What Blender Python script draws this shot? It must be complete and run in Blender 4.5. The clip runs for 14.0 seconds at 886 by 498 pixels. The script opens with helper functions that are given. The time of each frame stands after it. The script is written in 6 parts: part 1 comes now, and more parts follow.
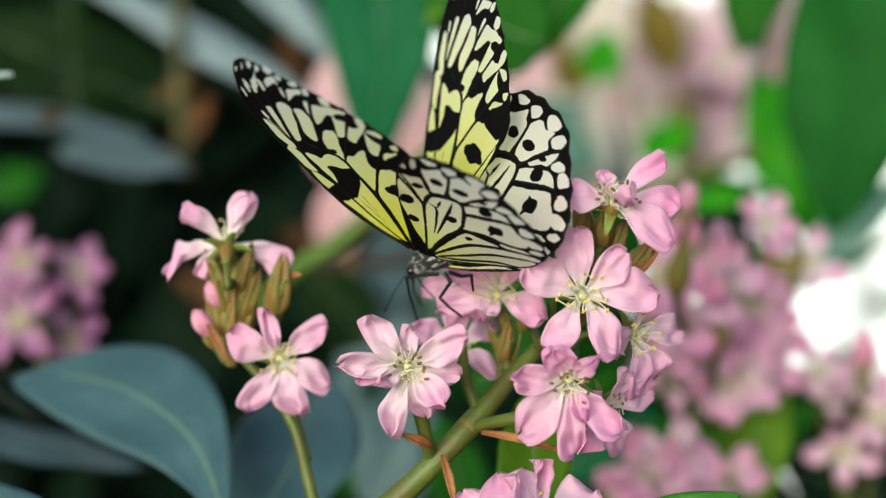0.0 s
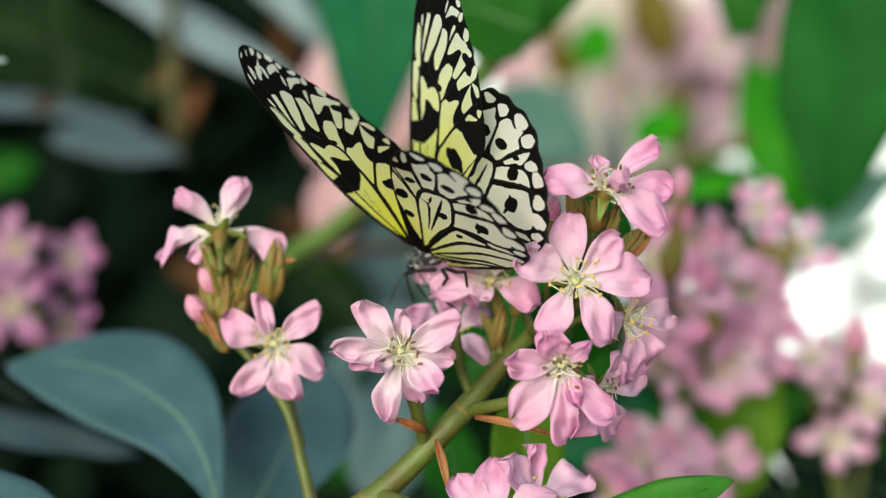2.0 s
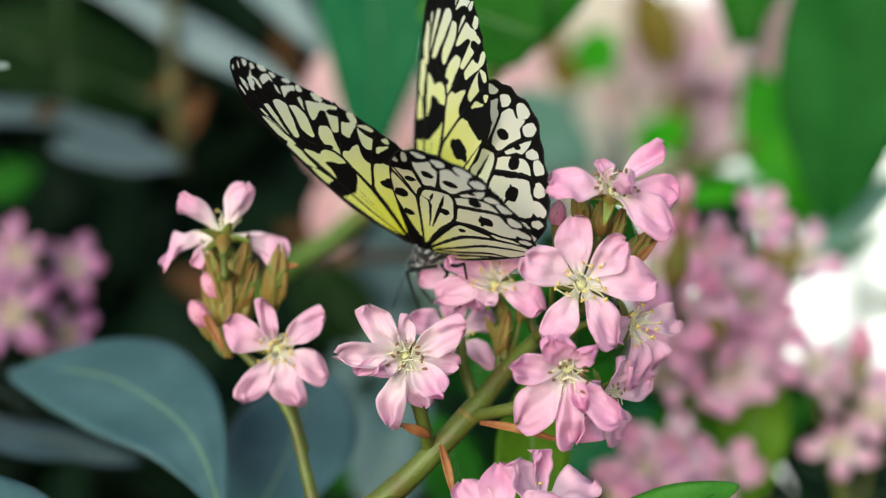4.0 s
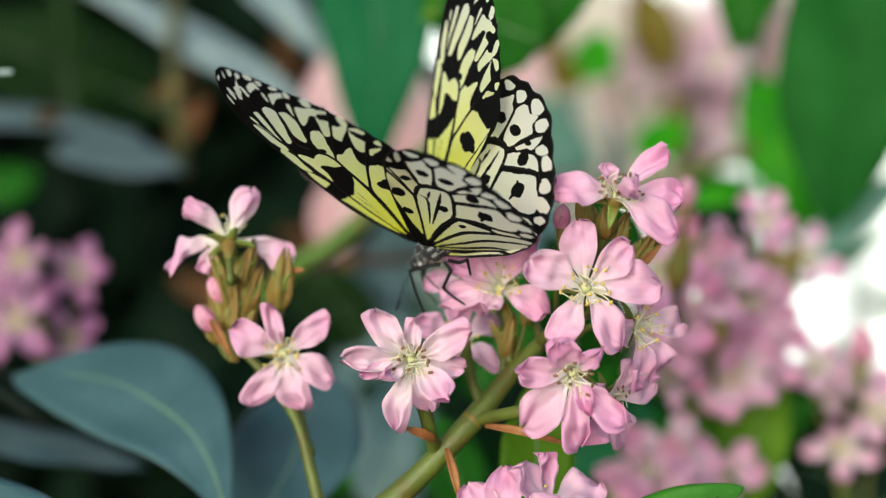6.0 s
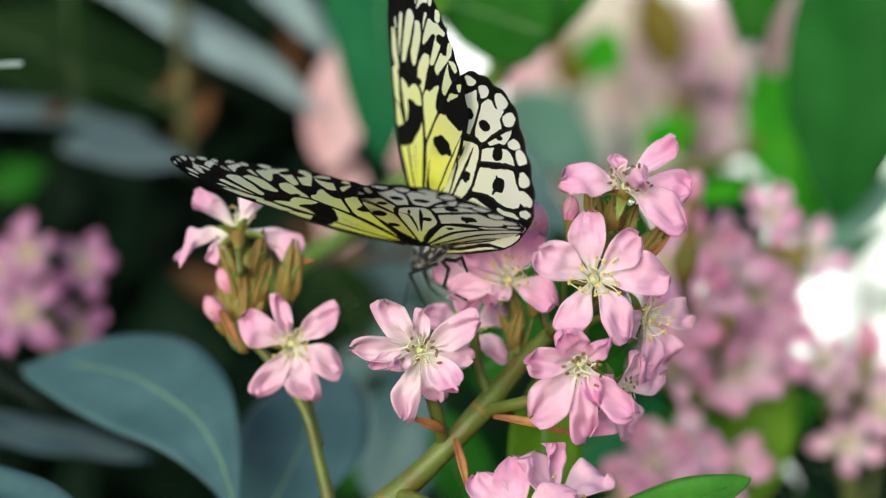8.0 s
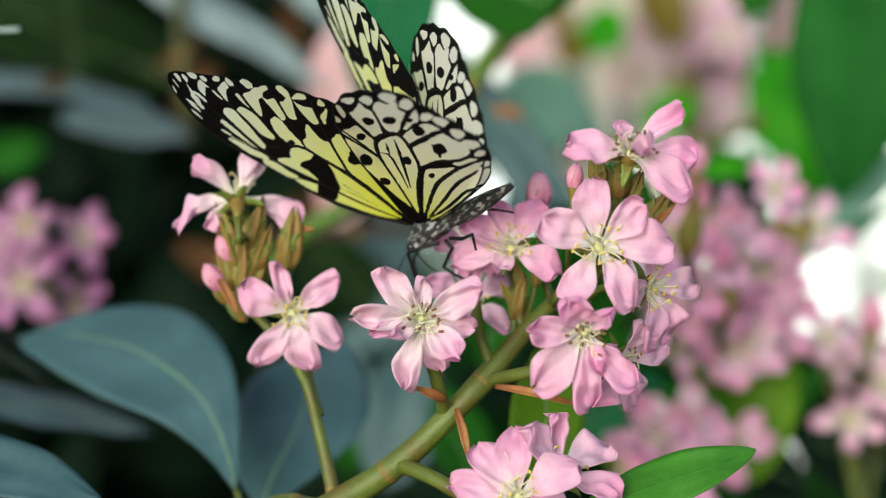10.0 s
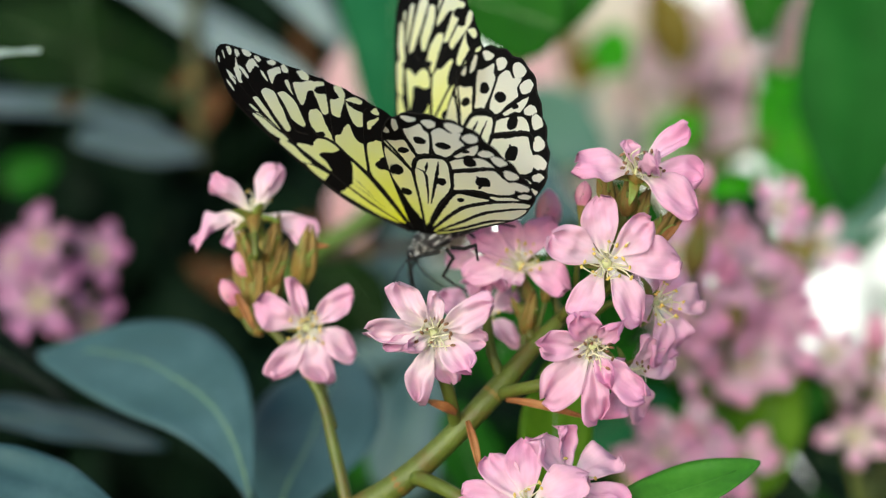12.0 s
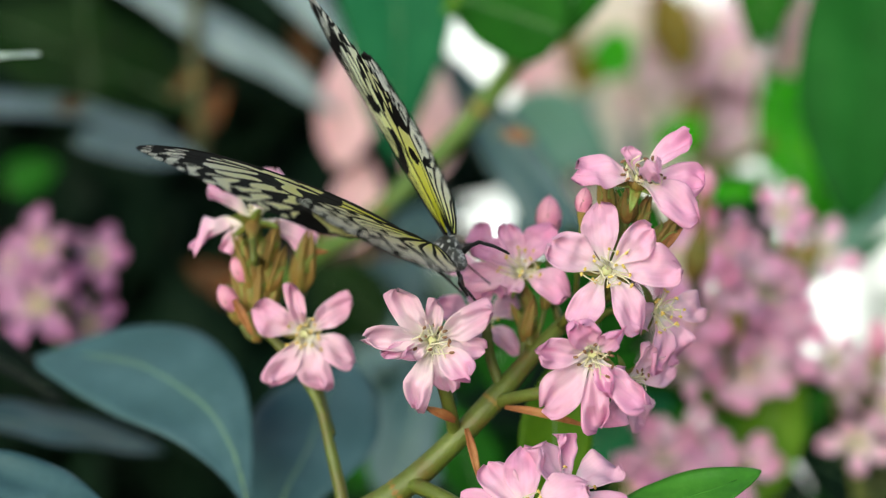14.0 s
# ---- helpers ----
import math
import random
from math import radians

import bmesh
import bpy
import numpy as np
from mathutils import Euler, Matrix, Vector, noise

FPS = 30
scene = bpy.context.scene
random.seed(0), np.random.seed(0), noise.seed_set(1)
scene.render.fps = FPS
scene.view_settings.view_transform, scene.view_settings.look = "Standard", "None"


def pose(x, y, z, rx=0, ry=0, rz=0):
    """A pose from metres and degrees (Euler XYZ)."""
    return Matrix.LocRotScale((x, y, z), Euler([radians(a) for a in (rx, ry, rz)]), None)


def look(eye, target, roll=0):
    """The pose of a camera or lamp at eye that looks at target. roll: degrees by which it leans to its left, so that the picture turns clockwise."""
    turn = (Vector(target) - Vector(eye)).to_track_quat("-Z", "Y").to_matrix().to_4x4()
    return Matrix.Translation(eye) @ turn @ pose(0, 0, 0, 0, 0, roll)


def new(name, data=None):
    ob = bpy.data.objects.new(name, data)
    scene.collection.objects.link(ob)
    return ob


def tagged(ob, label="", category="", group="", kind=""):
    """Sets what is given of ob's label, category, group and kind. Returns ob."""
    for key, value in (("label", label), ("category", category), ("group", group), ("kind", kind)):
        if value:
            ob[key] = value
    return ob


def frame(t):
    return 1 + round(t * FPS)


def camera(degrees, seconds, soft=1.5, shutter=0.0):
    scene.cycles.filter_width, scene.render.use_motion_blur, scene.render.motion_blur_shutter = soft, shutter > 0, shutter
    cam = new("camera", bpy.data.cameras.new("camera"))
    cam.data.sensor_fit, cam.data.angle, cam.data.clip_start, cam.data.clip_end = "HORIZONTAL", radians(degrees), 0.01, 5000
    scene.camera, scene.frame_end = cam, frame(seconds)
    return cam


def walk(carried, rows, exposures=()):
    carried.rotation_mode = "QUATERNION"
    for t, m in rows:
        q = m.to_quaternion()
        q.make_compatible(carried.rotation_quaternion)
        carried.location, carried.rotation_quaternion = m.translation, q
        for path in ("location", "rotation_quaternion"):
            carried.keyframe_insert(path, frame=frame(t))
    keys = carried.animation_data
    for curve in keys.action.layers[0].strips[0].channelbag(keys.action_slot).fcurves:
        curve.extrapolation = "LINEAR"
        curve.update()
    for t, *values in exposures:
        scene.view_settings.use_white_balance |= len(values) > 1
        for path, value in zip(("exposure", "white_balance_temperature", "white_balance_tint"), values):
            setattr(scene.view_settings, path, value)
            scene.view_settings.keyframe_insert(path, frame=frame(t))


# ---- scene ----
# ---- camera and its path ----
cam = camera(34, 14.0, 1.25, 0.0)
cam.data.dof.use_dof = True
cam.data.dof.focus_distance = 0.343
cam.data.dof.aperture_fstop = 5.2
cam.data.dof.aperture_blades = 0
walk(cam, [
    (0, pose(0.0000, -0.3600, 1.2500, 84.00, -0.00, 0.00)),
    (0.5, pose(-0.0002, -0.3585, 1.2498, 83.79, 0.08, -0.20)),
    (1, pose(-0.0007, -0.3581, 1.2499, 83.58, -0.07, -0.34)),
    (1.5, pose(-0.0006, -0.3602, 1.2503, 83.45, -0.01, -0.36)),
    (2, pose(-0.0000, -0.3607, 1.2492, 83.56, 0.00, -0.26)),
    (2.5, pose(-0.0004, -0.3586, 1.2481, 83.65, -0.01, -0.29)),
    (3, pose(-0.0008, -0.3581, 1.2474, 83.75, 0.02, -0.28)),
    (5.5, pose(-0.0016, -0.3607, 1.2473, 84.25, 0.11, -0.27)),
    (6, pose(-0.0028, -0.3606, 1.2478, 84.12, 0.24, -0.36)),
    (6.5, pose(-0.0029, -0.3619, 1.2468, 84.26, 0.14, -0.18)),
    (7, pose(-0.0035, -0.3630, 1.2453, 84.48, -0.00, -0.12)),
    (7.5, pose(-0.0031, -0.3636, 1.2460, 84.31, 0.04, -0.01)),
    (8, pose(-0.0040, -0.3620, 1.2462, 84.05, 0.11, -0.19)),
    (10.5, pose(-0.0048, -0.3576, 1.2417, 83.32, -0.20, -0.13)),
    (11, pose(-0.0055, -0.3604, 1.2420, 83.58, -0.25, -0.11)),
    (11.5, pose(-0.0056, -0.3643, 1.2434, 83.69, -0.17, -0.02)),
    (12, pose(-0.0057, -0.3665, 1.2421, 84.16, -0.19, 0.12)),
    (12.5, pose(-0.0054, -0.3647, 1.2425, 84.18, -0.28, 0.33)),
    (13, pose(-0.0050, -0.3650, 1.2431, 84.12, -0.27, 0.51)),
    (13.5, pose(-0.0058, -0.3640, 1.2408, 84.45, -0.34, 0.32)),
    (14, pose(-0.0049, -0.3640, 1.2432, 84.20, -0.37, 0.24)),
], [(0, 0.25, 6790, 0.0), (14, 0.25, 6790, 0.0)])

# ---- sky, sun ----
world = bpy.data.worlds.new("sky")
scene.world = world
world.use_nodes = True
wn = world.node_tree.nodes
sky = wn.new("ShaderNodeTexSky")
sky.sky_type = "NISHITA"
sky.sun_disc = False
sky.sun_elevation = radians(19)
sky.sun_rotation = radians(204)
world.node_tree.links.new(sky.outputs[0], wn["Background"].inputs[0])
wn["Background"].inputs[1].default_value = 0.15
sun_data = bpy.data.lights.new("sun", "SUN")
sun_data.energy, sun_data.angle, sun_data.color = 2.7, radians(40), (1.0, 0.98, 0.93)
sun = new("sun", sun_data)
sun.matrix_world = look((0, 0, 5), (0.45, 1.0, 4.62))


# ---- materials ----
def node_mat(name):
    m = bpy.data.materials.new(name)
    m.use_nodes = True
    nt = m.node_tree
    return m, nt.nodes, nt.links, nt.nodes["Principled BSDF"], nt.nodes["Material Output"]


def ramp(nodes, stops):
    r = nodes.new("ShaderNodeValToRGB")
    e = r.color_ramp.elements
    while len(e) < len(stops):
        e.new(0.5)
    for k, (p, c) in zip(e, stops):
        k.position, k.color = p, (*c, 1)
    return r


def surface(name, stops, scale=60, rough=0.5, bump=0.1, translucent=0.0, spec=0.5, fine=9.0, per_object=0.0):
    """A mottled surface: large and fine noise through a colour ramp, fine relief, and light let through."""
    m, n, l, b, out = node_mat(name)
    co = n.new("ShaderNodeTexCoord")
    big = n.new("ShaderNodeTexNoise")
    big.inputs["Scale"].default_value, big.inputs["Detail"].default_value = scale, 5
    small = n.new("ShaderNodeTexNoise")
    small.inputs["Scale"].default_value, small.inputs["Detail"].default_value = scale * fine, 4
    mix = n.new("ShaderNodeMath")
    mix.operation = "MULTIPLY_ADD"
    mix.inputs[1].default_value = 0.35
    sub = n.new("ShaderNodeMath")
    sub.operation = "MULTIPLY_ADD"
    sub.inputs[1].default_value, sub.inputs[2].default_value = 0.9, -0.12
    r = ramp(n, stops)
    for t in (big, small):
        l.new(co.outputs["Object"], t.inputs["Vector"])
    l.new(big.outputs[0], sub.inputs[0])
    l.new(small.outputs[0], mix.inputs[0])
    l.new(sub.outputs[0], mix.inputs[2])
    l.new(mix.outputs[0], r.inputs[0])
    colour = r.outputs[0]
    if per_object:
        info = n.new("ShaderNodeObjectInfo")
        hsv = n.new("ShaderNodeHueSaturation")
        mr = n.new("ShaderNodeMapRange")
        mr.inputs["To Min"].default_value, mr.inputs["To Max"].default_value = 1 - per_object, 1 + per_object
        l.new(info.outputs["Random"], mr.inputs["Value"])
        l.new(mr.outputs[0], hsv.inputs["Value"])
        l.new(colour, hsv.inputs["Color"])
        colour = hsv.outputs[0]
    l.new(colour, b.inputs["Base Color"])
    b.inputs["Roughness"].default_value = rough
    b.inputs["Specular IOR Level"].default_value = spec
    if bump:
        bp = n.new("ShaderNodeBump")
        bp.inputs["Strength"].default_value, bp.inputs["Distance"].default_value = bump, 0.0006
        l.new(small.outputs[0], bp.inputs["Height"])
        l.new(bp.outputs[0], b.inputs["Normal"])
    if translucent:
        tr = n.new("ShaderNodeBsdfTranslucent")
        ms = n.new("ShaderNodeMixShader")
        ms.inputs[0].default_value = translucent
        l.new(colour, tr.inputs[0])
        l.new(b.outputs[0], ms.inputs[1])
        l.new(tr.outputs[0], ms.inputs[2])
        l.new(ms.outputs[0], out.inputs[0])
    return m


def petal_material(name, base, body, edge, rough=0.55):
    """Pale at the claw, pink towards the rim, with fine lengthwise veins."""
    m, n, l, b, out = node_mat(name)
    co = n.new("ShaderNodeTexCoord")
    sx = n.new("ShaderNodeSeparateXYZ")
    l.new(co.outputs["Object"], sx.inputs[0])
    mr = n.new("ShaderNodeMapRange")
    mr.inputs["From Min"].default_value, mr.inputs["From Max"].default_value = 0.0, 0.0135
    l.new(sx.outputs[0], mr.inputs[0])
    nz = n.new("ShaderNodeTexNoise")
    nz.inputs["Scale"].default_value, nz.inputs["Detail"].default_value = 320, 4
    l.new(co.outputs["Object"], nz.inputs["Vector"])
    add = n.new("ShaderNodeMath")
    add.operation = "MULTIPLY_ADD"
    add.inputs[1].default_value = 0.6
    l.new(nz.outputs[0], add.inputs[0])
    sub = n.new("ShaderNodeMath")
    sub.operation = "SUBTRACT"
    sub.inputs[1].default_value = 0.3
    l.new(mr.outputs[0], sub.inputs[0])
    l.new(sub.outputs[0], add.inputs[2])
    r = ramp(n, [(0.09, base), (0.42, body), (0.9, edge)])
    l.new(add.outputs[0], r.inputs[0])
    mp = n.new("ShaderNodeMapping")
    mp.inputs["Scale"].default_value = (120, 1500, 200)
    l.new(co.outputs["Object"], mp.inputs[0])
    vein = n.new("ShaderNodeTexNoise")
    vein.inputs["Scale"].default_value, vein.inputs["Detail"].default_value = 1.0, 3
    l.new(mp.outputs[0], vein.inputs["Vector"])
    info = n.new("ShaderNodeObjectInfo")
    hsv = n.new("ShaderNodeHueSaturation")
    mo = n.new("ShaderNodeMapRange")
    mo.inputs["To Min"].default_value, mo.inputs["To Max"].default_value = 0.82, 1.2
    l.new(info.outputs["Random"], mo.inputs[0])
    l.new(mo.outputs[0], hsv.inputs["Saturation"])
    l.new(r.outputs[0], hsv.inputs["Color"])
    mv = n.new("ShaderNodeMapRange")
    mv.inputs["From Min"].default_value, mv.inputs["From Max"].default_value = 0.3, 0.7
    mv.inputs["To Min"].default_value, mv.inputs["To Max"].default_value = 0.94, 1.04
    l.new(vein.outputs[0], mv.inputs[0])
    l.new(mv.outputs[0], hsv.inputs["Value"])
    l.new(hsv.outputs[0], b.inputs["Base Color"])
    b.inputs["Roughness"].default_value = rough
    b.inputs["Specular IOR Level"].default_value = 0.3
    bp = n.new("ShaderNodeBump")
    bp.inputs["Strength"].default_value, bp.inputs["Distance"].default_value = 0.24, 0.0003
    l.new(vein.outputs[0], bp.inputs["Height"])
    l.new(bp.outputs[0], b.inputs["Normal"])
    tr = n.new("ShaderNodeBsdfTranslucent")
    ms = n.new("ShaderNodeMixShader")
    ms.inputs[0].default_value = 0.5
    l.new(hsv.outputs[0], tr.inputs[0])
    l.new(b.outputs[0], ms.inputs[1])
    l.new(tr.outputs[0], ms.inputs[2])
    l.new(ms.outputs[0], out.inputs[0])
    return m


def wing_material(name, stops):
    """Wing scales: black where the mask is low, lemon yellow near the root and white towards the margin elsewhere."""
    m, n, l, b, out = node_mat(name)
    co = n.new("ShaderNodeTexCoord")
    ln = n.new("ShaderNodeVectorMath")
    ln.operation = "LENGTH"
    l.new(co.outputs["Object"], ln.inputs[0])
    nz = n.new("ShaderNodeTexNoise")
    nz.inputs["Scale"].default_value, nz.inputs["Detail"].default_value = 160, 5
    l.new(co.outputs["Object"], nz.inputs["Vector"])
    ma = n.new("ShaderNodeMath")
    ma.operation = "MULTIPLY_ADD"
    ma.inputs[1].default_value = 0.014
    l.new(nz.outputs[0], ma.inputs[0])
    l.new(ln.outputs["Value"], ma.inputs[2])
    mr = n.new("ShaderNodeMapRange")
    mr.inputs["From Min"].default_value, mr.inputs["From Max"].default_value = 0.012, 0.066
    l.new(ma.outputs[0], mr.inputs[0])
    r = ramp(n, stops)
    l.new(mr.outputs[0], r.inputs[0])
    dust = n.new("ShaderNodeTexNoise")
    dust.inputs["Scale"].default_value, dust.inputs["Detail"].default_value = 2600, 3
    l.new(co.outputs["Object"], dust.inputs["Vector"])
    at = n.new("ShaderNodeAttribute")
    at.attribute_name = "pale"
    sh = n.new("ShaderNodeMath")
    sh.operation = "MULTIPLY_ADD"
    sh.inputs[1].default_value, sh.inputs[2].default_value = 0.5, -0.25
    l.new(dust.outputs[0], sh.inputs[0])
    ad = n.new("ShaderNodeMath")
    ad.operation = "ADD"
    l.new(sh.outputs[0], ad.inputs[0])
    l.new(at.outputs["Fac"], ad.inputs[1])
    edge = n.new("ShaderNodeMapRange")
    edge.inputs["From Min"].default_value, edge.inputs["From Max"].default_value = 0.32, 0.68
    l.new(ad.outputs[0], edge.inputs[0])
    mix = n.new("ShaderNodeMix")
    mix.data_type = "RGBA"
    mix.inputs["A"].default_value = (0.007, 0.006, 0.006, 1)
    l.new(edge.outputs[0], mix.inputs["Factor"])
    l.new(r.outputs[0], mix.inputs["B"])
    l.new(mix.outputs["Result"], b.inputs["Base Color"])
    b.inputs["Roughness"].default_value = 0.6
    b.inputs["Specular IOR Level"].default_value = 0.1
    bp = n.new("ShaderNodeBump")
    bp.inputs["Strength"].default_value, bp.inputs["Distance"].default_value = 0.2, 0.0002
    l.new(dust.outputs[0], bp.inputs["Height"])
    l.new(bp.outputs[0], b.inputs["Normal"])
    tr = n.new("ShaderNodeBsdfTranslucent")
    ms = n.new("ShaderNodeMixShader")
    ms.inputs[0].default_value = 0.6
    l.new(mix.outputs["Result"], tr.inputs[0])
    l.new(b.outputs[0], ms.inputs[1])
    l.new(tr.outputs[0], ms.inputs[2])
    l.new(ms.outputs[0], out.inputs[0])
    return m


def streaks(name, stops, scale=60, rough=0.5, bump=0.1):
    """Fibres that run along z."""
    m = surface(name, stops, scale, rough, bump)
    n, l = m.node_tree.nodes, m.node_tree.links
    mp = n.new("ShaderNodeMapping")
    mp.inputs["Scale"].default_value = (1.0, 1.0, 0.22)
    co = next(k for k in n if k.bl_idname == "ShaderNodeTexCoord")
    l.new(co.outputs["Object"], mp.inputs[0])
    for k in n:
        if k.bl_idname == "ShaderNodeTexNoise":
            l.new(mp.outputs[0], k.inputs["Vector"])
    return m


PETAL = petal_material("petal_pink", (0.94, 0.91, 0.90), (0.92, 0.66, 0.825), (0.89, 0.52, 0.745))
PETAL_FADED = petal_material("petal_fading", (0.95, 0.92, 0.85), (0.94, 0.80, 0.88), (0.90, 0.58, 0.78))
PETAL_DEEP = petal_material("petal_rose", (0.86, 0.70, 0.76), (0.83, 0.50, 0.67), (0.78, 0.36, 0.56))
# pink dulled to mauve in place of shade on the left cluster
PETAL_SHADE_MAUVE = petal_material("petal_shade_mauve", (0.66, 0.56, 0.62), (0.62, 0.36, 0.56), (0.54, 0.26, 0.47))
BUD_ROSE = surface("bud_rose_pink", [(0.25, (0.60, 0.17, 0.34)), (0.5, (0.76, 0.34, 0.50)), (0.8, (0.84, 0.50, 0.62))], 260, 0.5, 0.15, 0.25, 0.3)
FILAMENT = surface("filament_cream", [(0.3, (0.72, 0.70, 0.45)), (0.7, (0.86, 0.83, 0.68))], 400, 0.5, 0, 0.2)
ANTHER_Y = surface("anther_yellow", [(0.3, (0.62, 0.42, 0.08)), (0.7, (0.78, 0.62, 0.18))], 900, 0.7, 0.2)
ANTHER_B = surface("anther_brown", [(0.3, (0.12, 0.05, 0.03)), (0.7, (0.3, 0.16, 0.08))], 900, 0.7, 0.2)
DISC = surface("flower_disc_green", [(0.3, (0.46, 0.50, 0.20)), (0.7, (0.72, 0.72, 0.46))], 500, 0.5, 0.2)
CALYX = streaks("calyx_olive_brown", [(0.2, (0.17, 0.07, 0.015)), (0.5, (0.20, 0.13, 0.025)), (0.8, (0.12, 0.19, 0.03))], 420, 0.6, 0.4)
SEPAL = surface("sepal_green", [(0.25, (0.2, 0.09, 0.02)), (0.5, (0.15, 0.18, 0.03)), (0.8, (0.15, 0.27, 0.05))], 420, 0.6, 0.3)
BRACT = surface("bract_rust_brown", [(0.2, (0.09, 0.03, 0.01)), (0.5, (0.24, 0.085, 0.02)), (0.8, (0.36, 0.18, 0.06))], 180, 0.6, 0.5)
STEM = surface("stem_olive_green", [(0.2, (0.11, 0.062, 0.014)), (0.5, (0.085, 0.112, 0.015)), (0.8, (0.12, 0.165, 0.026))], 120, 0.5, 0.4)
# the stem's olive lowered so that a twig looks shaded by colour alone
STEM_SHADE = surface("stem_olive_painted_shade", [(0.2, (0.03, 0.018, 0.005)), (0.5, (0.04, 0.046, 0.007)), (0.8, (0.06, 0.075, 0.012))], 120, 0.6, 0.4)
BARK = surface("bark_dark_brown", [(0.3, (0.015, 0.007, 0.005)), (0.7, (0.045, 0.02, 0.013))], 80, 0.8, 0.8)
LEAF_BLUE = surface("leaf_blue_green", [(0.25, (0.032, 0.079, 0.089)), (0.55, (0.047, 0.108, 0.124)), (0.8, (0.071, 0.143, 0.166))], 45, 0.5, 0.25, 0.1, 0.4)
# near-black albedo stands in for the deep shade inside the shrub
LEAF_SHADE = surface("leaf_shade_near_black", [(0.25, (0.002, 0.006, 0.004)), (0.55, (0.004, 0.012, 0.006)), (0.8, (0.008, 0.022, 0.009))], 30, 0.6, 0.2, 0.03, 0.05, per_object=0.3)
LEAF_MID = surface("leaf_deep_green", [(0.25, (0.008, 0.068, 0.004)), (0.55, (0.014, 0.108, 0.007)), (0.8, (0.026, 0.15, 0.014))], 30, 0.6, 0.2, 0.25, 0.08, per_object=0.15)
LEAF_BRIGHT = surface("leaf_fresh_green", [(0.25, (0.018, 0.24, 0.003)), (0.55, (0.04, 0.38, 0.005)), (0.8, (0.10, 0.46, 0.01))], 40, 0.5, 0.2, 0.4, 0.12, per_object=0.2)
LEAF_NEAR = surface("leaf_fresh_toothed_green", [(0.25, (0.03, 0.15, 0.014)), (0.55, (0.055, 0.23, 0.022)), (0.8, (0.09, 0.30, 0.04))], 60, 0.45, 0.3, 0.25, 0.35)
LEAF_TEAL = surface("leaf_teal_green", [(0.25, (0.008, 0.10, 0.04)), (0.55, (0.014, 0.145, 0.058)), (0.8, (0.03, 0.20, 0.085))], 30, 0.6, 0.2, 0.3, 0.1)
LEAF_EMERALD = surface("leaf_emerald_green", [(0.25, (0.008, 0.072, 0.010)), (0.55, (0.013, 0.112, 0.017)), (0.8, (0.024, 0.155, 0.028))], 30, 0.6, 0.2, 0.25, 0.08)
TWIG_GREEN = surface("twig_fresh_green", [(0.2, (0.08, 0.085, 0.018)), (0.5, (0.075, 0.15, 0.022)), (0.8, (0.11, 0.20, 0.035))], 90, 0.5, 0.4)
# pale blue-grey carries the sky's sheen on the glossy leaves
LEAF_PALE_SHEEN = surface("leaf_pale_sheen", [(0.25, (0.26, 0.34, 0.34)), (0.55, (0.36, 0.46, 0.47)), (0.8, (0.47, 0.57, 0.58))], 40, 0.4, 0.2, 0.2, 0.6)
LEAF_GREY = surface("leaf_grey_green", [(0.25, (0.10, 0.16, 0.14)), (0.55, (0.16, 0.22, 0.20)), (0.8, (0.26, 0.30, 0.27))], 25, 0.5, 0.2, 0.2, 0.3)
LEAF_PINK = surface("leaf_pink_variegated", [(0.25, (0.74, 0.44, 0.50)), (0.55, (0.84, 0.60, 0.65)), (0.8, (0.87, 0.76, 0.76))], 25, 0.5, 0.2, 0.55, 0.3)
LEAF_BEIGE = surface("leaf_pale_straw", [(0.25, (0.45, 0.38, 0.28)), (0.55, (0.66, 0.56, 0.46)), (0.8, (0.78, 0.70, 0.60))], 25, 0.5, 0.2, 0.55, 0.3)
LEAF_CREAM = surface("leaf_cream_variegated", [(0.25, (0.72, 0.64, 0.56)), (0.55, (0.83, 0.77, 0.70)), (0.8, (0.88, 0.85, 0.80))], 25, 0.5, 0.2, 0.6, 0.2)
LEAF_YELLOW = surface("leaf_yellow_green", [(0.25, (0.07, 0.18, 0.008)), (0.55, (0.12, 0.28, 0.014)), (0.8, (0.18, 0.35, 0.03))], 40, 0.5, 0.2, 0.35, 0.12)
LEAF_SAGE = surface("leaf_sage_green", [(0.25, (0.14, 0.30, 0.22)), (0.55, (0.20, 0.40, 0.31)), (0.8, (0.28, 0.48, 0.39))], 30, 0.6, 0.2, 0.3, 0.15)
# darker copy of the deep green leaf, with shade mixed into the colour
LEAF_SHADE_GREEN = surface("leaf_shade_green", [(0.25, (0.0025, 0.011, 0.001)), (0.55, (0.004, 0.019, 0.002)), (0.8, (0.008, 0.034, 0.004))], 30, 0.6, 0.2, 0.15, 0.1)
LEAF_OLIVE = surface("leaf_olive_brown", [(0.25, (0.10, 0.07, 0.01)), (0.55, (0.17, 0.125, 0.02)), (0.8, (0.24, 0.20, 0.05))], 30, 0.6, 0.2, 0.3, 0.1)
LEAF_SLATE = surface("leaf_slate_grey", [(0.25, (0.07, 0.11, 0.125)), (0.55, (0.11, 0.16, 0.18)), (0.8, (0.18, 0.235, 0.265))], 25, 0.45, 0.2, 0.2, 0.4)
LEAF_DRY = surface("leaf_withered_brown", [(0.25, (0.03, 0.009, 0.004)), (0.55, (0.08, 0.028, 0.009)), (0.8, (0.16, 0.06, 0.018))], 60, 0.7, 0.4, 0.1, 0.2)
MIDRIB = surface("midrib_pale_green", [(0.3, (0.14, 0.26, 0.12)), (0.7, (0.26, 0.4, 0.2))], 120, 0.45, 0.2)
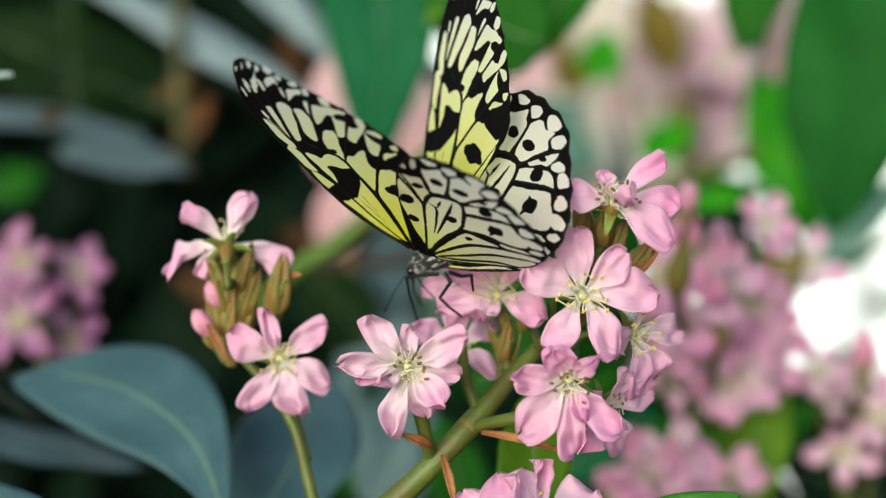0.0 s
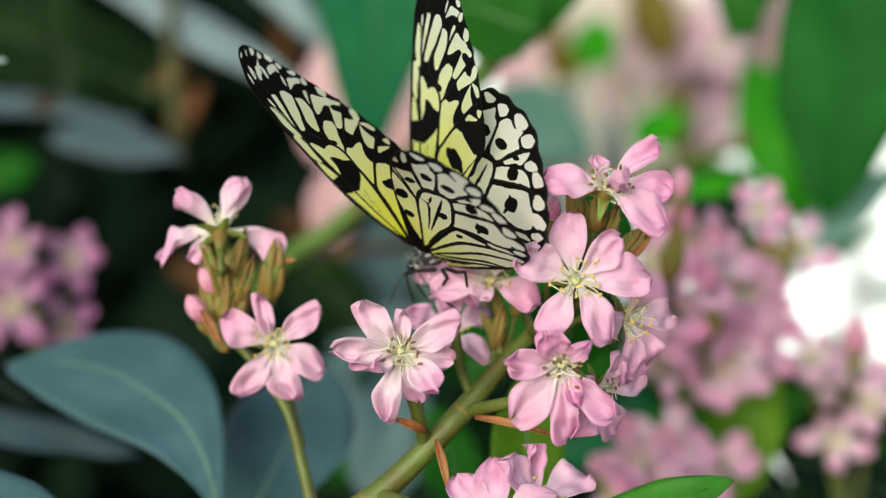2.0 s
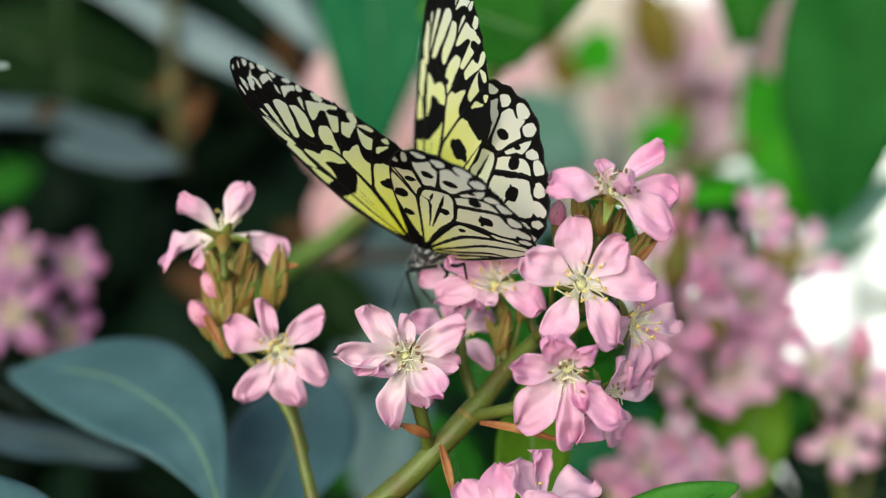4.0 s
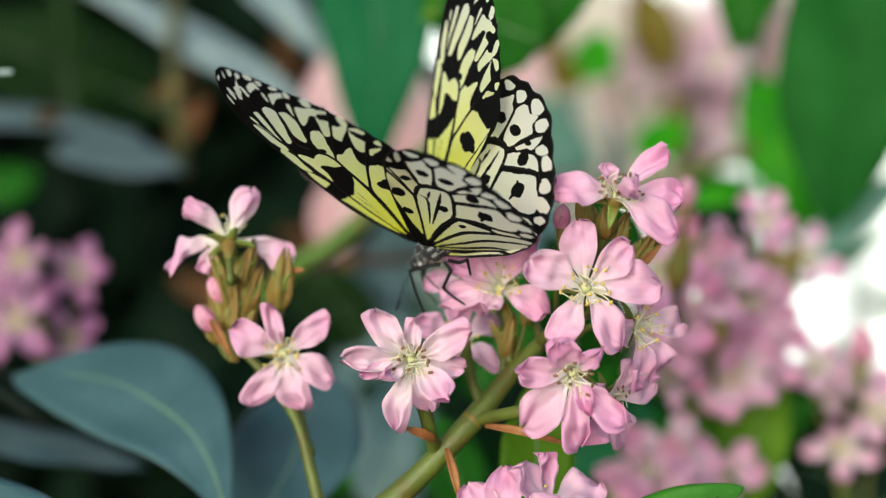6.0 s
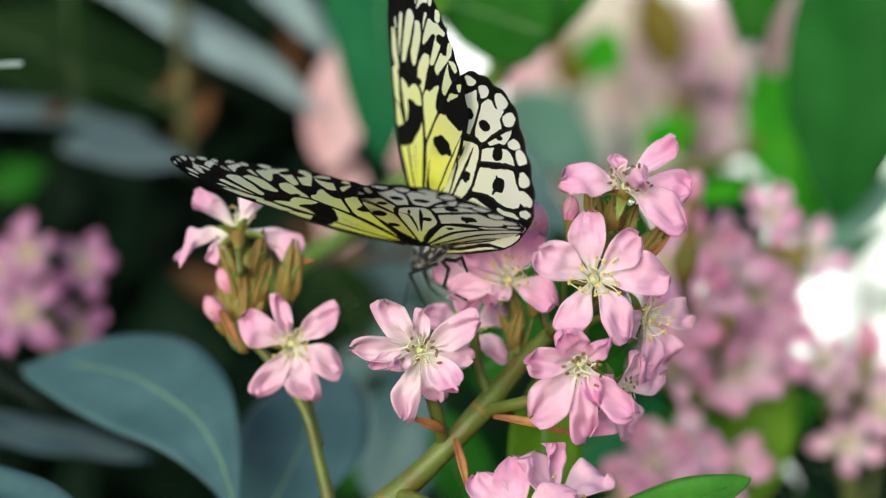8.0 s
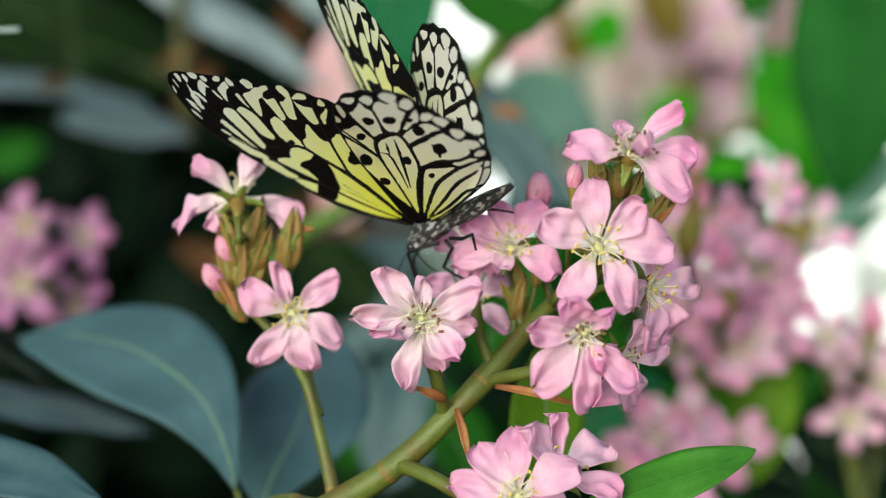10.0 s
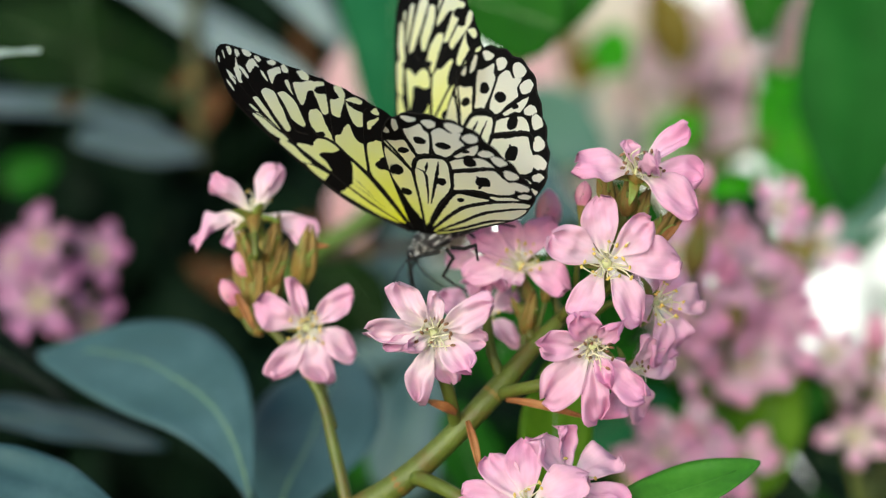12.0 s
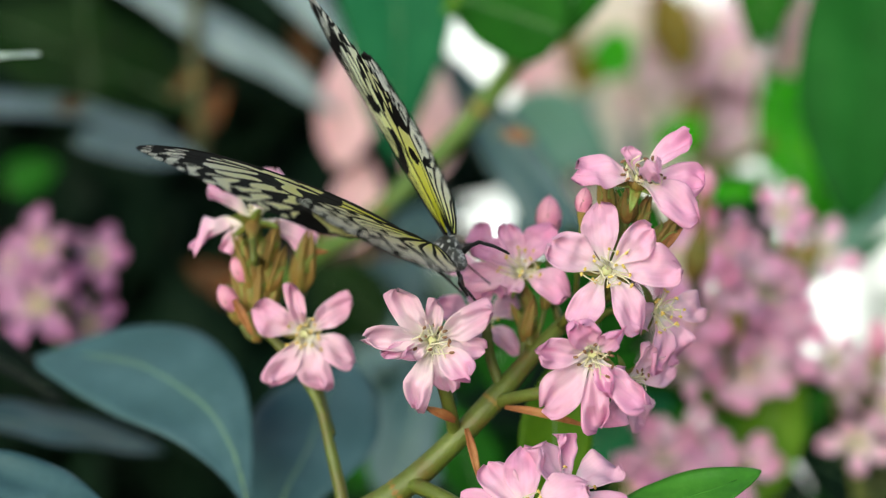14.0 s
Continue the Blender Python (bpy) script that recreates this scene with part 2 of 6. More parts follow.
WING_BLACK = surface("wing_black_scales", [(0.3, (0.005, 0.004, 0.004)), (0.7, (0.014, 0.012, 0.012))], 500, 0.7, 0.2, 0.0, 0.1)
WING_FORE = wing_material("forewing_scales", [(0.0, (0.95, 0.93, 0.05)), (0.26, (0.96, 0.95, 0.24)), (0.5, (0.96, 0.95, 0.46)), (0.8, (0.96, 0.95, 0.68)), (1.0, (0.96, 0.95, 0.84))])
WING_HIND = wing_material("hindwing_scales", [(0.0, (0.92, 0.92, 0.15)), (0.16, (0.95, 0.94, 0.46)), (0.34, (0.94, 0.91, 0.66)), (0.6, (0.91, 0.87, 0.75)), (0.9, (0.87, 0.85, 0.81))])
BODY_BLACK = streaks("insect_body_black_and_white", [(0.40, (0.008, 0.008, 0.009)), (0.55, (0.02, 0.02, 0.022)), (0.60, (0.46, 0.46, 0.46))], 900, 0.6, 0.4)
next(k for k in BODY_BLACK.node_tree.nodes if k.bl_idname == "ShaderNodeMapping").inputs["Scale"].default_value = (0.4, 1.0, 1.3)
CHITIN = surface("black_chitin", [(0.3, (0.003, 0.003, 0.004)), (0.7, (0.012, 0.012, 0.012))], 300, 0.5, 0.1, 0.0, 0.2)
EYE = surface("insect_eye_black", [(0.3, (0.004, 0.004, 0.005)), (0.7, (0.012, 0.012, 0.014))], 600, 0.12, 0.0)
SOIL = surface("dark_soil", [(0.3, (0.02, 0.013, 0.008)), (0.7, (0.06, 0.04, 0.025))], 6, 0.95, 0.8, fine=15)
FRAME_METAL = surface("white_painted_metal", [(0.3, (0.5, 0.52, 0.52)), (0.7, (0.62, 0.64, 0.64))], 10, 0.4, 0.05)


def glow_material():
    m, n, l, b, out = node_mat("bright_sky_behind_glass")
    e = n.new("ShaderNodeEmission")
    co = n.new("ShaderNodeTexCoord")
    nz = n.new("ShaderNodeTexNoise")
    nz.inputs["Scale"].default_value = 1.2
    r = ramp(n, [(0.3, (0.86, 0.92, 0.96)), (0.7, (1.0, 1.0, 0.98))])
    l.new(co.outputs["Object"], nz.inputs["Vector"])
    l.new(nz.outputs[0], r.inputs[0])
    l.new(r.outputs[0], e.inputs[0])
    e.inputs[1].default_value = 1.6
    l.new(e.outputs[0], out.inputs[0])
    return m


GLOW = glow_material()


# ---- mesh helpers ----
def link(name, me, parent=None, m=None, label="", kind=""):
    ob = new(name, me)
    if parent is not None:
        ob.parent = parent
    if m is not None:
        ob.matrix_basis = m
    return tagged(ob, label, "", "", kind)


def mesh_from(name, verts, faces, mats, index=None, smooth=True):
    me = bpy.data.meshes.new(name)
    me.from_pydata([tuple(v) for v in verts], [], faces)
    for m in mats:
        me.materials.append(m)
    if index is not None:
        me.polygons.foreach_set("material_index", index)
    me.polygons.foreach_set("use_smooth", [smooth] * len(faces))
    me.update()
    return me


def tube_data(pts, radii, segs=8, base=0):
    """Verts and faces of a closed round tube along the points."""
    pts = [Vector(p) for p in pts]
    if not hasattr(radii, "__len__"):
        radii = [radii] * len(pts)
    vs, fs = [], []
    side = None
    for i, p in enumerate(pts):
        d = (pts[min(i + 1, len(pts) - 1)] - pts[max(i - 1, 0)]).normalized()
        if side is None:
            side = d.orthogonal().normalized()
        side = (side - d * side.dot(d)).normalized()
        up = d.cross(side)
        for k in range(segs):
            a = 2 * math.pi * k / segs
            vs.append(p + (side * math.cos(a) + up * math.sin(a)) * radii[i])
    for i in range(len(pts) - 1):
        for k in range(segs):
            a, b = base + i * segs + k, base + i * segs + (k + 1) % segs
            fs.append((a, b, b + segs, a + segs))
    fs.append(tuple(base + k for k in reversed(range(segs))))
    fs.append(tuple(base + (len(pts) - 1) * segs + k for k in range(segs)))
    return vs, fs


def smooth_path(pts, n):
    """n + 1 points on a smooth curve through the points."""
    p = [Vector(q) for q in pts]
    p = [p[0] * 2 - p[1]] + p + [p[-1] * 2 - p[-2]]
    out = []
    for k in range(n + 1):
        s = k / n * (len(p) - 3)
        i = min(int(s), len(p) - 4)
        t = s - i
        a, b, c, d = p[i:i + 4]
        out.append(0.5 * (2 * b + (c - a) * t + (2 * a - 5 * b + 4 * c - d) * t * t + (3 * b - a - 3 * c + d) * t ** 3))
    return out


def tube(name, pts, radii, mat, parent=None, segs=10, n=14, label="", wobble=0.0):
    path = smooth_path(pts, n)
    if hasattr(radii, "__len__"):
        radii = list(np.interp(np.linspace(0, 1, n + 1), np.linspace(0, 1, len(radii)), radii))
    else:
        radii = [radii] * (n + 1)
    if wobble:
        radii = [r * (1 + wobble * noise.noise(q * 90)) for r, q in zip(radii, path)]
    vs, fs = tube_data(path, radii, segs)
    return link(name, mesh_from(name, vs, fs, [mat]), parent, None, label)


def frame_matrix(origin, x_dir, z_hint):
    x = Vector(x_dir).normalized()
    z = Vector(z_hint)
    z = (z - x * z.dot(x)).normalized()
    y = z.cross(x)
    m = Matrix((x, y, z)).transposed().to_4x4()
    m.translation = Vector(origin)
    return m


def sheet(nu, nv, point, thick):
    """A thin closed sheet: point(u, v) with u in 0..1 and v in -1..1, given a thickness along z."""
    vs, fs = [], []
    for s in (1, -1):
        for i in range(nu + 1):
            for j in range(nv + 1):
                x, y, z = point(i / nu, 2 * j / nv - 1)
                vs.append((x, y, z + s * thick / 2))
    n = (nu + 1) * (nv + 1)
    q = lambda i, j: i * (nv + 1) + j
    for i in range(nu):
        for j in range(nv):
            a, b, c, d = q(i, j), q(i + 1, j), q(i + 1, j + 1), q(i, j + 1)
            fs.append((a, b, c, d))
            fs.append((n + d, n + c, n + b, n + a))
    rim = [q(i, 0) for i in range(nu + 1)] + [q(nu, j) for j in range(1, nv + 1)] + [q(i, nv) for i in range(nu - 1, -1, -1)] + [q(0, j) for j in range(nv - 1, 0, -1)]
    for a, b in zip(rim, rim[1:] + rim[:1]):
        fs.append((b, a, n + a, n + b))
    return vs, fs


# ---- leaves ----
def leaf_data(length, width, fold, bend, seed, wide=0.45, wave=0.0, teeth=0.0, twist=0.0, sweep=0.0):
    o = Vector((seed * 7.3, seed * 1.7, 0))

    def point(u, v):
        p = u ** (math.log(0.5) / math.log(wide))
        w = max(math.sin(math.pi * min(max(p, 0), 1)), 0.0) ** 0.75 * width / 2 + 0.0004
        if teeth and abs(v) > 0.99:
            w *= 1 + teeth * ((u * 34) % 1.0 - 0.5)
        x = length * u
        y = v * w
        z = fold * abs(y) + bend * length * (u * u - u) * 2 + wave * length * noise.noise(o + Vector((u * 3, v * 1.3, 0)))
        z += twist * y * (u - 0.5)
        y += 4 * sweep * length * u * (1 - u)
        y += 0.02 * length * noise.noise(o + Vector((u * 4, 9, 0)))
        return x, y, z
    return point


def leaf(base, tip, width, facing, mat, label, fold=0.18, bend=-0.06, seed=1, wide=0.45, wave=0.03, stalk=None, teeth=0.0, rib=True, twist=0.0, rib_mat=None, sweep=0.0):
    length = (Vector(tip) - Vector(base)).length
    ob = new("leaf")
    ob.matrix_basis = frame_matrix(base, Vector(tip) - Vector(base), facing)
    tagged(ob, label, "leaf")
    point = leaf_data(length, width, fold, bend, seed, wide, wave, teeth, twist, sweep)
    vs, fs = sheet(34 if teeth else 18, 10, point, 0.00035)
    link("blade", mesh_from("blade", vs, fs, [mat]), ob)
    if rib:
        pts = [Vector(point(u, 0)) for u in np.linspace(0.0, 0.86, 12)]
        rad = [max(width * 0.008 * (1 - 0.8 * k / 11), 0.0003) for k in range(12)]
        v2, f2 = tube_data(pts, rad, 6)
        link("midrib", mesh_from("midrib", v2, f2, [rib_mat or MIDRIB]), ob, None, "pale raised midrib")
    if stalk is not None:
        inv = ob.matrix_basis.inverted()
        tube("stalk", [inv @ Vector(q) for q in (base, *stalk)], [width * 0.02, width * 0.025], STEM, ob, 8, 8)
    return ob


# ---- flowers ----
def petal_data(seed, cup, curl, ruffle, length=0.0138, width=0.0088, blunt=2.4):
    o = Vector((seed * 3.1, seed * 5.7, seed))
    skew = (0.16, -0.10, 0.09, -0.17, 0.06)[seed % 5]

    def point(u, v):
        k = min(u / 0.64, 1.0)
        prof = 0.17 + 0.83 * k * k * (3 - 2 * k)
        if u > 0.66:
            prof *= max(1 - ((u - 0.66) / 0.342) ** blunt, 0.0) ** 0.5
        w = width / 2 * prof + 0.00012
        y = v * w
        notch = 0.06 * length * max(u - 0.85, 0) / 0.15 * (1 - abs(v)) * (seed % 3)
        x = length * u - notch * 0.4
        z = cup * (v * v) * w + 0.08 * length * u * (1 - abs(v)) ** 3 * -1 + length * (0.10 * math.sin(math.pi * u * 0.9) - curl * u ** 3)
        z += ruffle * length * noise.noise(o + Vector((u * 3.2, v * 1.6, 0))) * u
        x += (0.04 * noise.noise(o + Vector((u * 2, v * 3.2, 8))) + 0.035 * noise.noise(o + Vector((2, v * 6, 8)))) * length * u * u
        x += skew * length * u ** 3 * v * prof
        z += 0.16 * length * noise.noise(o + Vector((u * 5, v * 4, 3))) * u * u * abs(v)
        z -= 0.035 * length * u ** 4 * abs(math.sin(v * 4 + seed))
        y += 0.12 * width * noise.noise(o + Vector((u * 2.0, 4, 0))) * u
        return x, y, z
    return point


PETALS = []
for k, (cup, curl, ruf, wid) in enumerate([(0.22, 0.10, 0.22, 8.2), (0.35, 0.02, 0.28, 8.0), (0.12, 0.24, 0.26, 7.8), (0.45, -0.12, 0.24, 7.6), (0.2, 0.36, 0.3, 7.8), (1.2, -0.15, 0.5, 5.4), (0.05, 0.18, 0.38, 8.0), (0.7, 0.14, 0.45, 5.8), (0.4, -0.3, 0.38, 6.6), (0.3, 0.08, 0.42, 6.8)]):
    vs, fs = sheet(16, 14, petal_data(k + 1, cup, curl, ruf, 0.0138, wid * 0.001, 3.2 if k == 9 else 2.8), 0.0003)
    PETALS.append({m.name: mesh_from("petal", vs, fs, [m]) for m in (PETAL, PETAL_DEEP, PETAL_SHADE_MAUVE, PETAL_FADED)})


def ball_data(c, r, segs=6, rings=4, base=0, axis=(0, 0, 1), stretch=1.0):
    c, axis = Vector(c), Vector(axis).normalized()
    s = axis.orthogonal().normalized()
    t = axis.cross(s)
    vs = [c - axis * r * stretch]
    for i in range(1, rings):
        a = math.pi * i / rings
        for k in range(segs):
            b = 2 * math.pi * k / segs
            vs.append(c - axis * r * stretch * math.cos(a) + (s * math.cos(b) + t * math.sin(b)) * r * math.sin(a))
    vs.append(c + axis * r * stretch)
    fs = [(base, base + 1 + (k + 1) % segs, base + 1 + k) for k in range(segs)]
    for i in range(rings - 2):
        for k in range(segs):
            a, b = base + 1 + i * segs + k, base + 1 + i * segs + (k + 1) % segs
            fs.append((a, b, b + segs, a + segs))
    top, last = base + len(vs) - 1, base + 1 + (rings - 2) * segs
    fs += [(last + k, last + (k + 1) % segs, top) for k in range(segs)]
    return vs, fs


def stamens(seed, count, brown, spread=0.55, reach=0.0075):
    """A tuft of thin curved filaments, each with its anther."""
    rng = random.Random(seed)
    vs, fs, ix = [], [], []
    for k in range(count):
        a = 2 * math.pi * (k + rng.uniform(-0.4, 0.4)) / count
        tilt = rng.uniform(0.1, 1.0) * spread * 1.7
        h = reach * rng.uniform(0.55, 1.15)
        d = Vector((math.cos(a) * math.sin(tilt), math.sin(a) * math.sin(tilt), math.cos(tilt)))
        p0 = Vector((math.cos(a) * 0.001, math.sin(a) * 0.001, 0.0004))
        bend = Vector((rng.uniform(-1, 1), rng.uniform(-1, 1), rng.uniform(-0.2, 1))) * 0.0022
        p2 = p0 + d * h
        v, f = tube_data(smooth_path([p0, p0 + d * h * 0.55 + bend, p2], 6), [0.00020] * 4 + [0.00015] * 3, 5, len(vs))
        vs += v
        fs += f
        ix += [0] * len(f)
        if rng.random() < 0.85:
            v, f = ball_data(p2, 0.00036, 6, 4, len(vs), (rng.uniform(-1, 1), rng.uniform(-1, 1), rng.uniform(-1, 1)), 1.9)
            vs += v
            fs += f
            ix += [1] * len(f)
    return mesh_from("stamen_tuft", vs, fs, [FILAMENT, ANTHER_B if brown else ANTHER_Y], ix)


STAMENS = [stamens(11, 18, False, 0.5, 0.0064), stamens(12, 22, True, 0.6, 0.0066), stamens(13, 16, False, 0.55, 0.0060), stamens(14, 18, True, 0.42, 0.0064)]
vs, fs = tube_data([(0, 0, -0.0075), (0, 0, -0.006), (0, 0, -0.003), (0, 0, -0.001), (0, 0, 0.0006), (0, 0, 0.0011)], [0.0007, 0.0011, 0.0019, 0.0022, 0.0019, 0.0008], 10)
CUP_MESH = mesh_from("calyx_cup", vs, fs, [CALYX])
vs, fs = ball_data((0, 0, 0.0005), 0.0013, 10, 6)
DISC_MESH = mesh_from("disc", vs, fs, [DISC])


def sepal_point(u, v):
    w = 0.0013 * (1 - u) ** 0.7 + 0.0001
    return u * 0.0055, v * w, 0.25 * abs(v) * w + 0.0008 * math.sin(u * 3)


vs, fs = sheet(6, 4, sepal_point, 0.0003)
SEPAL_MESH = mesh_from("sepal", vs, fs, [SEPAL])


def flower(center, facing, roll=0, size=1.0, petals=None, kind=0, label="", attach=None, deep=False, up=(0, 0, 1), group="flowers of the cluster", lift=18, tone=None):
    """An open flower: petals round a green disc with stamens, a cup with sepals behind and a stalk to the branch."""
    ob = new("flower")
    z = Vector(facing).normalized()
    x = Vector(up).cross(z)
    x = x.normalized() if x.length > 0.05 else Vector((1, 0, 0))
    y = z.cross(x)
    m = Matrix((x, y, z)).transposed().to_4x4() @ Matrix.Rotation(radians(roll), 4, "Z")
    m.translation = Vector(center)
    ob.matrix_basis = m @ Matrix.Diagonal((size, size, size, 1))
    tagged(ob, label or "open pink flower with pale centre and fine stamens", "flower", group)
    mat = tone or (PETAL_DEEP if deep else PETAL)
    rng = random.Random(int(abs(center[0]) * 9e5 + abs(center[2]) * 7e4))
    if petals is None:
        petals = [(72 * k + rng.uniform(-10, 10), lift + rng.uniform(-12, 14), rng.randrange(5), rng.uniform(0.9, 1.1)) for k in range(5)]
    for az, el, var, sc, *slim in petals:
        pm = Matrix.Rotation(radians(az), 4, "Z") @ Matrix.Translation((0.0012, 0, 0.0006 + 0.0003 * (var % 2))) @ Matrix.Rotation(radians(-el), 4, "Y") @ Matrix.Rotation(radians(rng.uniform(-12, 12)), 4, "X") @ Matrix.Diagonal((sc, sc * rng.uniform(0.9, 1.1) * (slim[0] if slim else 1), sc, 1))
        link("petal", PETALS[var][mat.name], ob, pm)
    for k in range(5):
        sm = Matrix.Rotation(radians(72 * k + 36), 4, "Z") @ Matrix.Translation((0.0017, 0, -0.0012)) @ Matrix.Rotation(radians(15), 4, "Y")
        link("sepal", SEPAL_MESH, ob, sm)
    link("calyx_cup", CUP_MESH, ob)
    link("disc", DISC_MESH, ob)
    link("stamen_tuft", STAMENS[kind], ob, Matrix.Rotation(radians(rng.uniform(0, 360)), 4, "Z"), "cream filaments with " + ("brown" if kind in (1, 3) else "yellow") + " anthers", "stuff")
    if attach is not None:
        inv = ob.matrix_basis.inverted()
        b = inv @ Vector(attach)
        tube("stalk", [Vector((0, 0, -0.007)), Vector((b.x * 0.35, b.y * 0.35, -0.012 + 0.2 * b.z)), b], [0.0009, 0.001, 0.0012], STEM, ob, 8, 8)
    return ob


def bud_data(seed, length, width, open_=0.0):
    vs, fs = [], []
    for k in range(5):
        a0 = 2 * math.pi * k / 5

        def point(u, v):
            a = a0 + v * 0.75 + u * 0.9
            r = width / 2 * math.sin(math.pi * min(u * 0.93 + 0.07, 1)) ** 0.7 * (1 + 0.08 * (v + 1) / 2) + 0.0001
            return r * math.cos(a), r * math.sin(a), length * u
        v1, f1 = sheet(8, 5, point, 0.00015)
        fs += [tuple(i + len(vs) for i in f) for f in f1]
        vs += v1
    return vs, fs


vs, fs = bud_data(1, 0.0105, 0.0062)
BUD_MESH = mesh_from("furled_petals", vs, fs, [BUD_ROSE])


def bud(base, toward, size, label="closed pink bud in a green calyx", attach=None):
    ob = new("flower_bud")
    z = Vector(toward).normalized()
    x = z.orthogonal().normalized()
    m = Matrix((x, z.cross(x), z)).transposed().to_4x4()
    m.translation = Vector(base)
    ob.matrix_basis = m @ Matrix.Diagonal((size, size, size, 1))
    tagged(ob, label, "bud", "buds of the cluster")
    link("furled_petals", BUD_MESH, ob)
    link("calyx_cup", CUP_MESH, ob, Matrix.Translation((0, 0, 0.0022)))
    for k in range(5):
        link("sepal", SEPAL_MESH, ob, Matrix.Rotation(radians(72 * k), 4, "Z") @ Matrix.Translation((0.0019, 0, 0.0005)) @ Matrix.Rotation(radians(-72), 4, "Y"))
    if attach is not None:
        b = ob.matrix_basis.inverted() @ Vector(attach)
        tube("stalk", [Vector((0, 0, -0.005)), Vector((b.x * 0.3, b.y * 0.3, -0.01 + 0.2 * b.z)), b], [0.0008, 0.0011], STEM, ob, 8, 8)
    return ob


def faded_cup_mesh():
    """A long ribbed cup that narrows to a puckered tip."""
    vs, fs, n, m = [], [], 14, 25
    for i in range(n + 1):
        t = i / n
        rad = 0.0031 * (math.sin(math.pi * (0.10 + 0.86 * t)) ** 0.8) * (1.05 - 0.35 * t)
        for k in range(m):
            a = 2 * math.pi * k / m
            q = rad * (0.72 + 0.42 * abs(math.cos(2.5 * a + 0.3 * t)) + 0.16 * math.sin(3 * a + 4 * t) * t + 0.3 * noise.noise(Vector((math.cos(a) * 2, math.sin(a) * 2, t * 3))))
            vs.append((q * math.cos(a), q * math.sin(a), -0.006 + 0.0125 * t + 0.0026 * math.cos(5 * a + 0.6) * t ** 3 + 0.001 * math.sin(2 * a) * t * t))
    for i in range(n):
        for k in range(m):
            a, b = i * m + k, i * m + (k + 1) % m
            fs.append((a, b, b + m, a + m))
    fs += [tuple(reversed(range(m))), tuple(range(n * m, (n + 1) * m))]
    return mesh_from("faded_cup", vs, fs, [CALYX])


FADED = faded_cup_mesh()


def spent_calyx(base, toward, size, attach=None):
    """A faded flower cup with its ribs, and two dry lobes that stand off."""
    ob = new("spent_calyx")
    z = Vector(toward).normalized()
    x = z.orthogonal().normalized()
    m = Matrix((x, z.cross(x), z)).transposed().to_4x4()
    m.translation = Vector(base)
    ob.matrix_basis = m @ Matrix.Diagonal((size, size, size, 1))
    tagged(ob, "faded olive-brown calyx with dry lobes", "calyx", "spent calyces of the cluster")
    link("faded_cup", FADED, ob, Matrix.Rotation(size * 7, 4, "Z"))
    for k in range(3):
        link("sepal", SEPAL_MESH, ob, Matrix.Rotation(radians(120 * k + 30), 4, "Z") @ Matrix.Translation((0.0024, 0, -0.001)) @ Matrix.Rotation(radians(-80), 4, "Y") @ Matrix.Diagonal((0.9, 1.3, 1, 1)))
    if attach is not None:
        b = ob.matrix_basis.inverted() @ Vector(attach)
        tube("stalk", [Vector((0, 0, -0.005)), Vector((b.x * 0.3, b.y * 0.3, -0.01 + 0.2 * b.z)), b], [0.0012, 0.0014], STEM, ob, 8, 8)
    return ob


def bract(base, tip, width, label="dry rust-brown bract on the stem"):
    ob = new("dry_bract")
    length = (Vector(tip) - Vector(base)).length
    ob.matrix_basis = frame_matrix(base, Vector(tip) - Vector(base), (0.0953, -0.9183, 0.3841))
    tagged(ob, label, "bract", "bracts on the stem")

    def point(u, v):
        w = width / 2 * (math.sin(math.pi * (0.12 + 0.86 * u)) ** 0.8 + 0.05)
        return length * u, v * w, 0.7 * abs(v) * w + 0.08 * length * math.sin(u * 4) + 0.1 * width * noise.noise(Vector((u * 5, v * 2, length * 900)))
    vs, fs = sheet(12, 4, point, 0.0005)
    link("bract_blade", mesh_from("bract_blade", vs, fs, [BRACT]), ob)
    return ob


# ---- ground and the bright glazing behind ----
def ground():
    n, half = 40, 60.0
    vs, fs = [], []
    for i in range(n + 1):
        for j in range(n + 1):
            x, y = (2 * i / n - 1), (2 * j / n - 1)
            x, y = half * x * abs(x), half * y * abs(y)
            vs.append((x, y, 0.04 * noise.noise(Vector((x, y, 0)) * 0.7)))
    for i in range(n):
        for j in range(n):
            a = i * (n + 1) + j
            fs.append((a, a + n + 1, a + n + 2, a + 1))
    tagged(link("ground", mesh_from("ground", vs, fs, [SOIL])), "dark moist soil under the plants", "ground", "", "structure")


ground()


def box_data(c, s, base=0):
    vs = [Vector(c) + Vector((sx * s[0] / 2, sy * s[1] / 2, sz * s[2] / 2)) for sx in (-1, 1) for sy in (-1, 1) for sz in (-1, 1)]
    fs = [tuple(base + i for i in f) for f in ((0, 1, 3, 2), (4, 6, 7, 5), (0, 4, 5, 1), (2, 3, 7, 6), (0, 2, 6, 4), (1, 5, 7, 3))]
    return vs, fs


def glazing():
    vs, fs = box_data((0, 3.4, 2.0), (7.0, 0.02, 4.0))
    wall = tagged(link("backdrop", mesh_from("backdrop", vs, fs, [GLOW], None, False)), "bright overcast daylight behind the greenhouse glazing", "backdrop", "", "structure")
    for k in range(9):
        vs, fs = box_data((-3.71 + 0.8 * k, 3.36, 2.0), (0.05, 0.05, 4.0))
        link("mullion", mesh_from("mullion", vs, fs, [FRAME_METAL], None, False), wall)
    for z in (0.5, 1.75, 3.0):
        vs, fs = box_data((0, 3.365, z), (7.0, 0.03, 0.05))
        link("transom", mesh_from("transom", vs, fs, [FRAME_METAL], None, False), wall)


glazing()


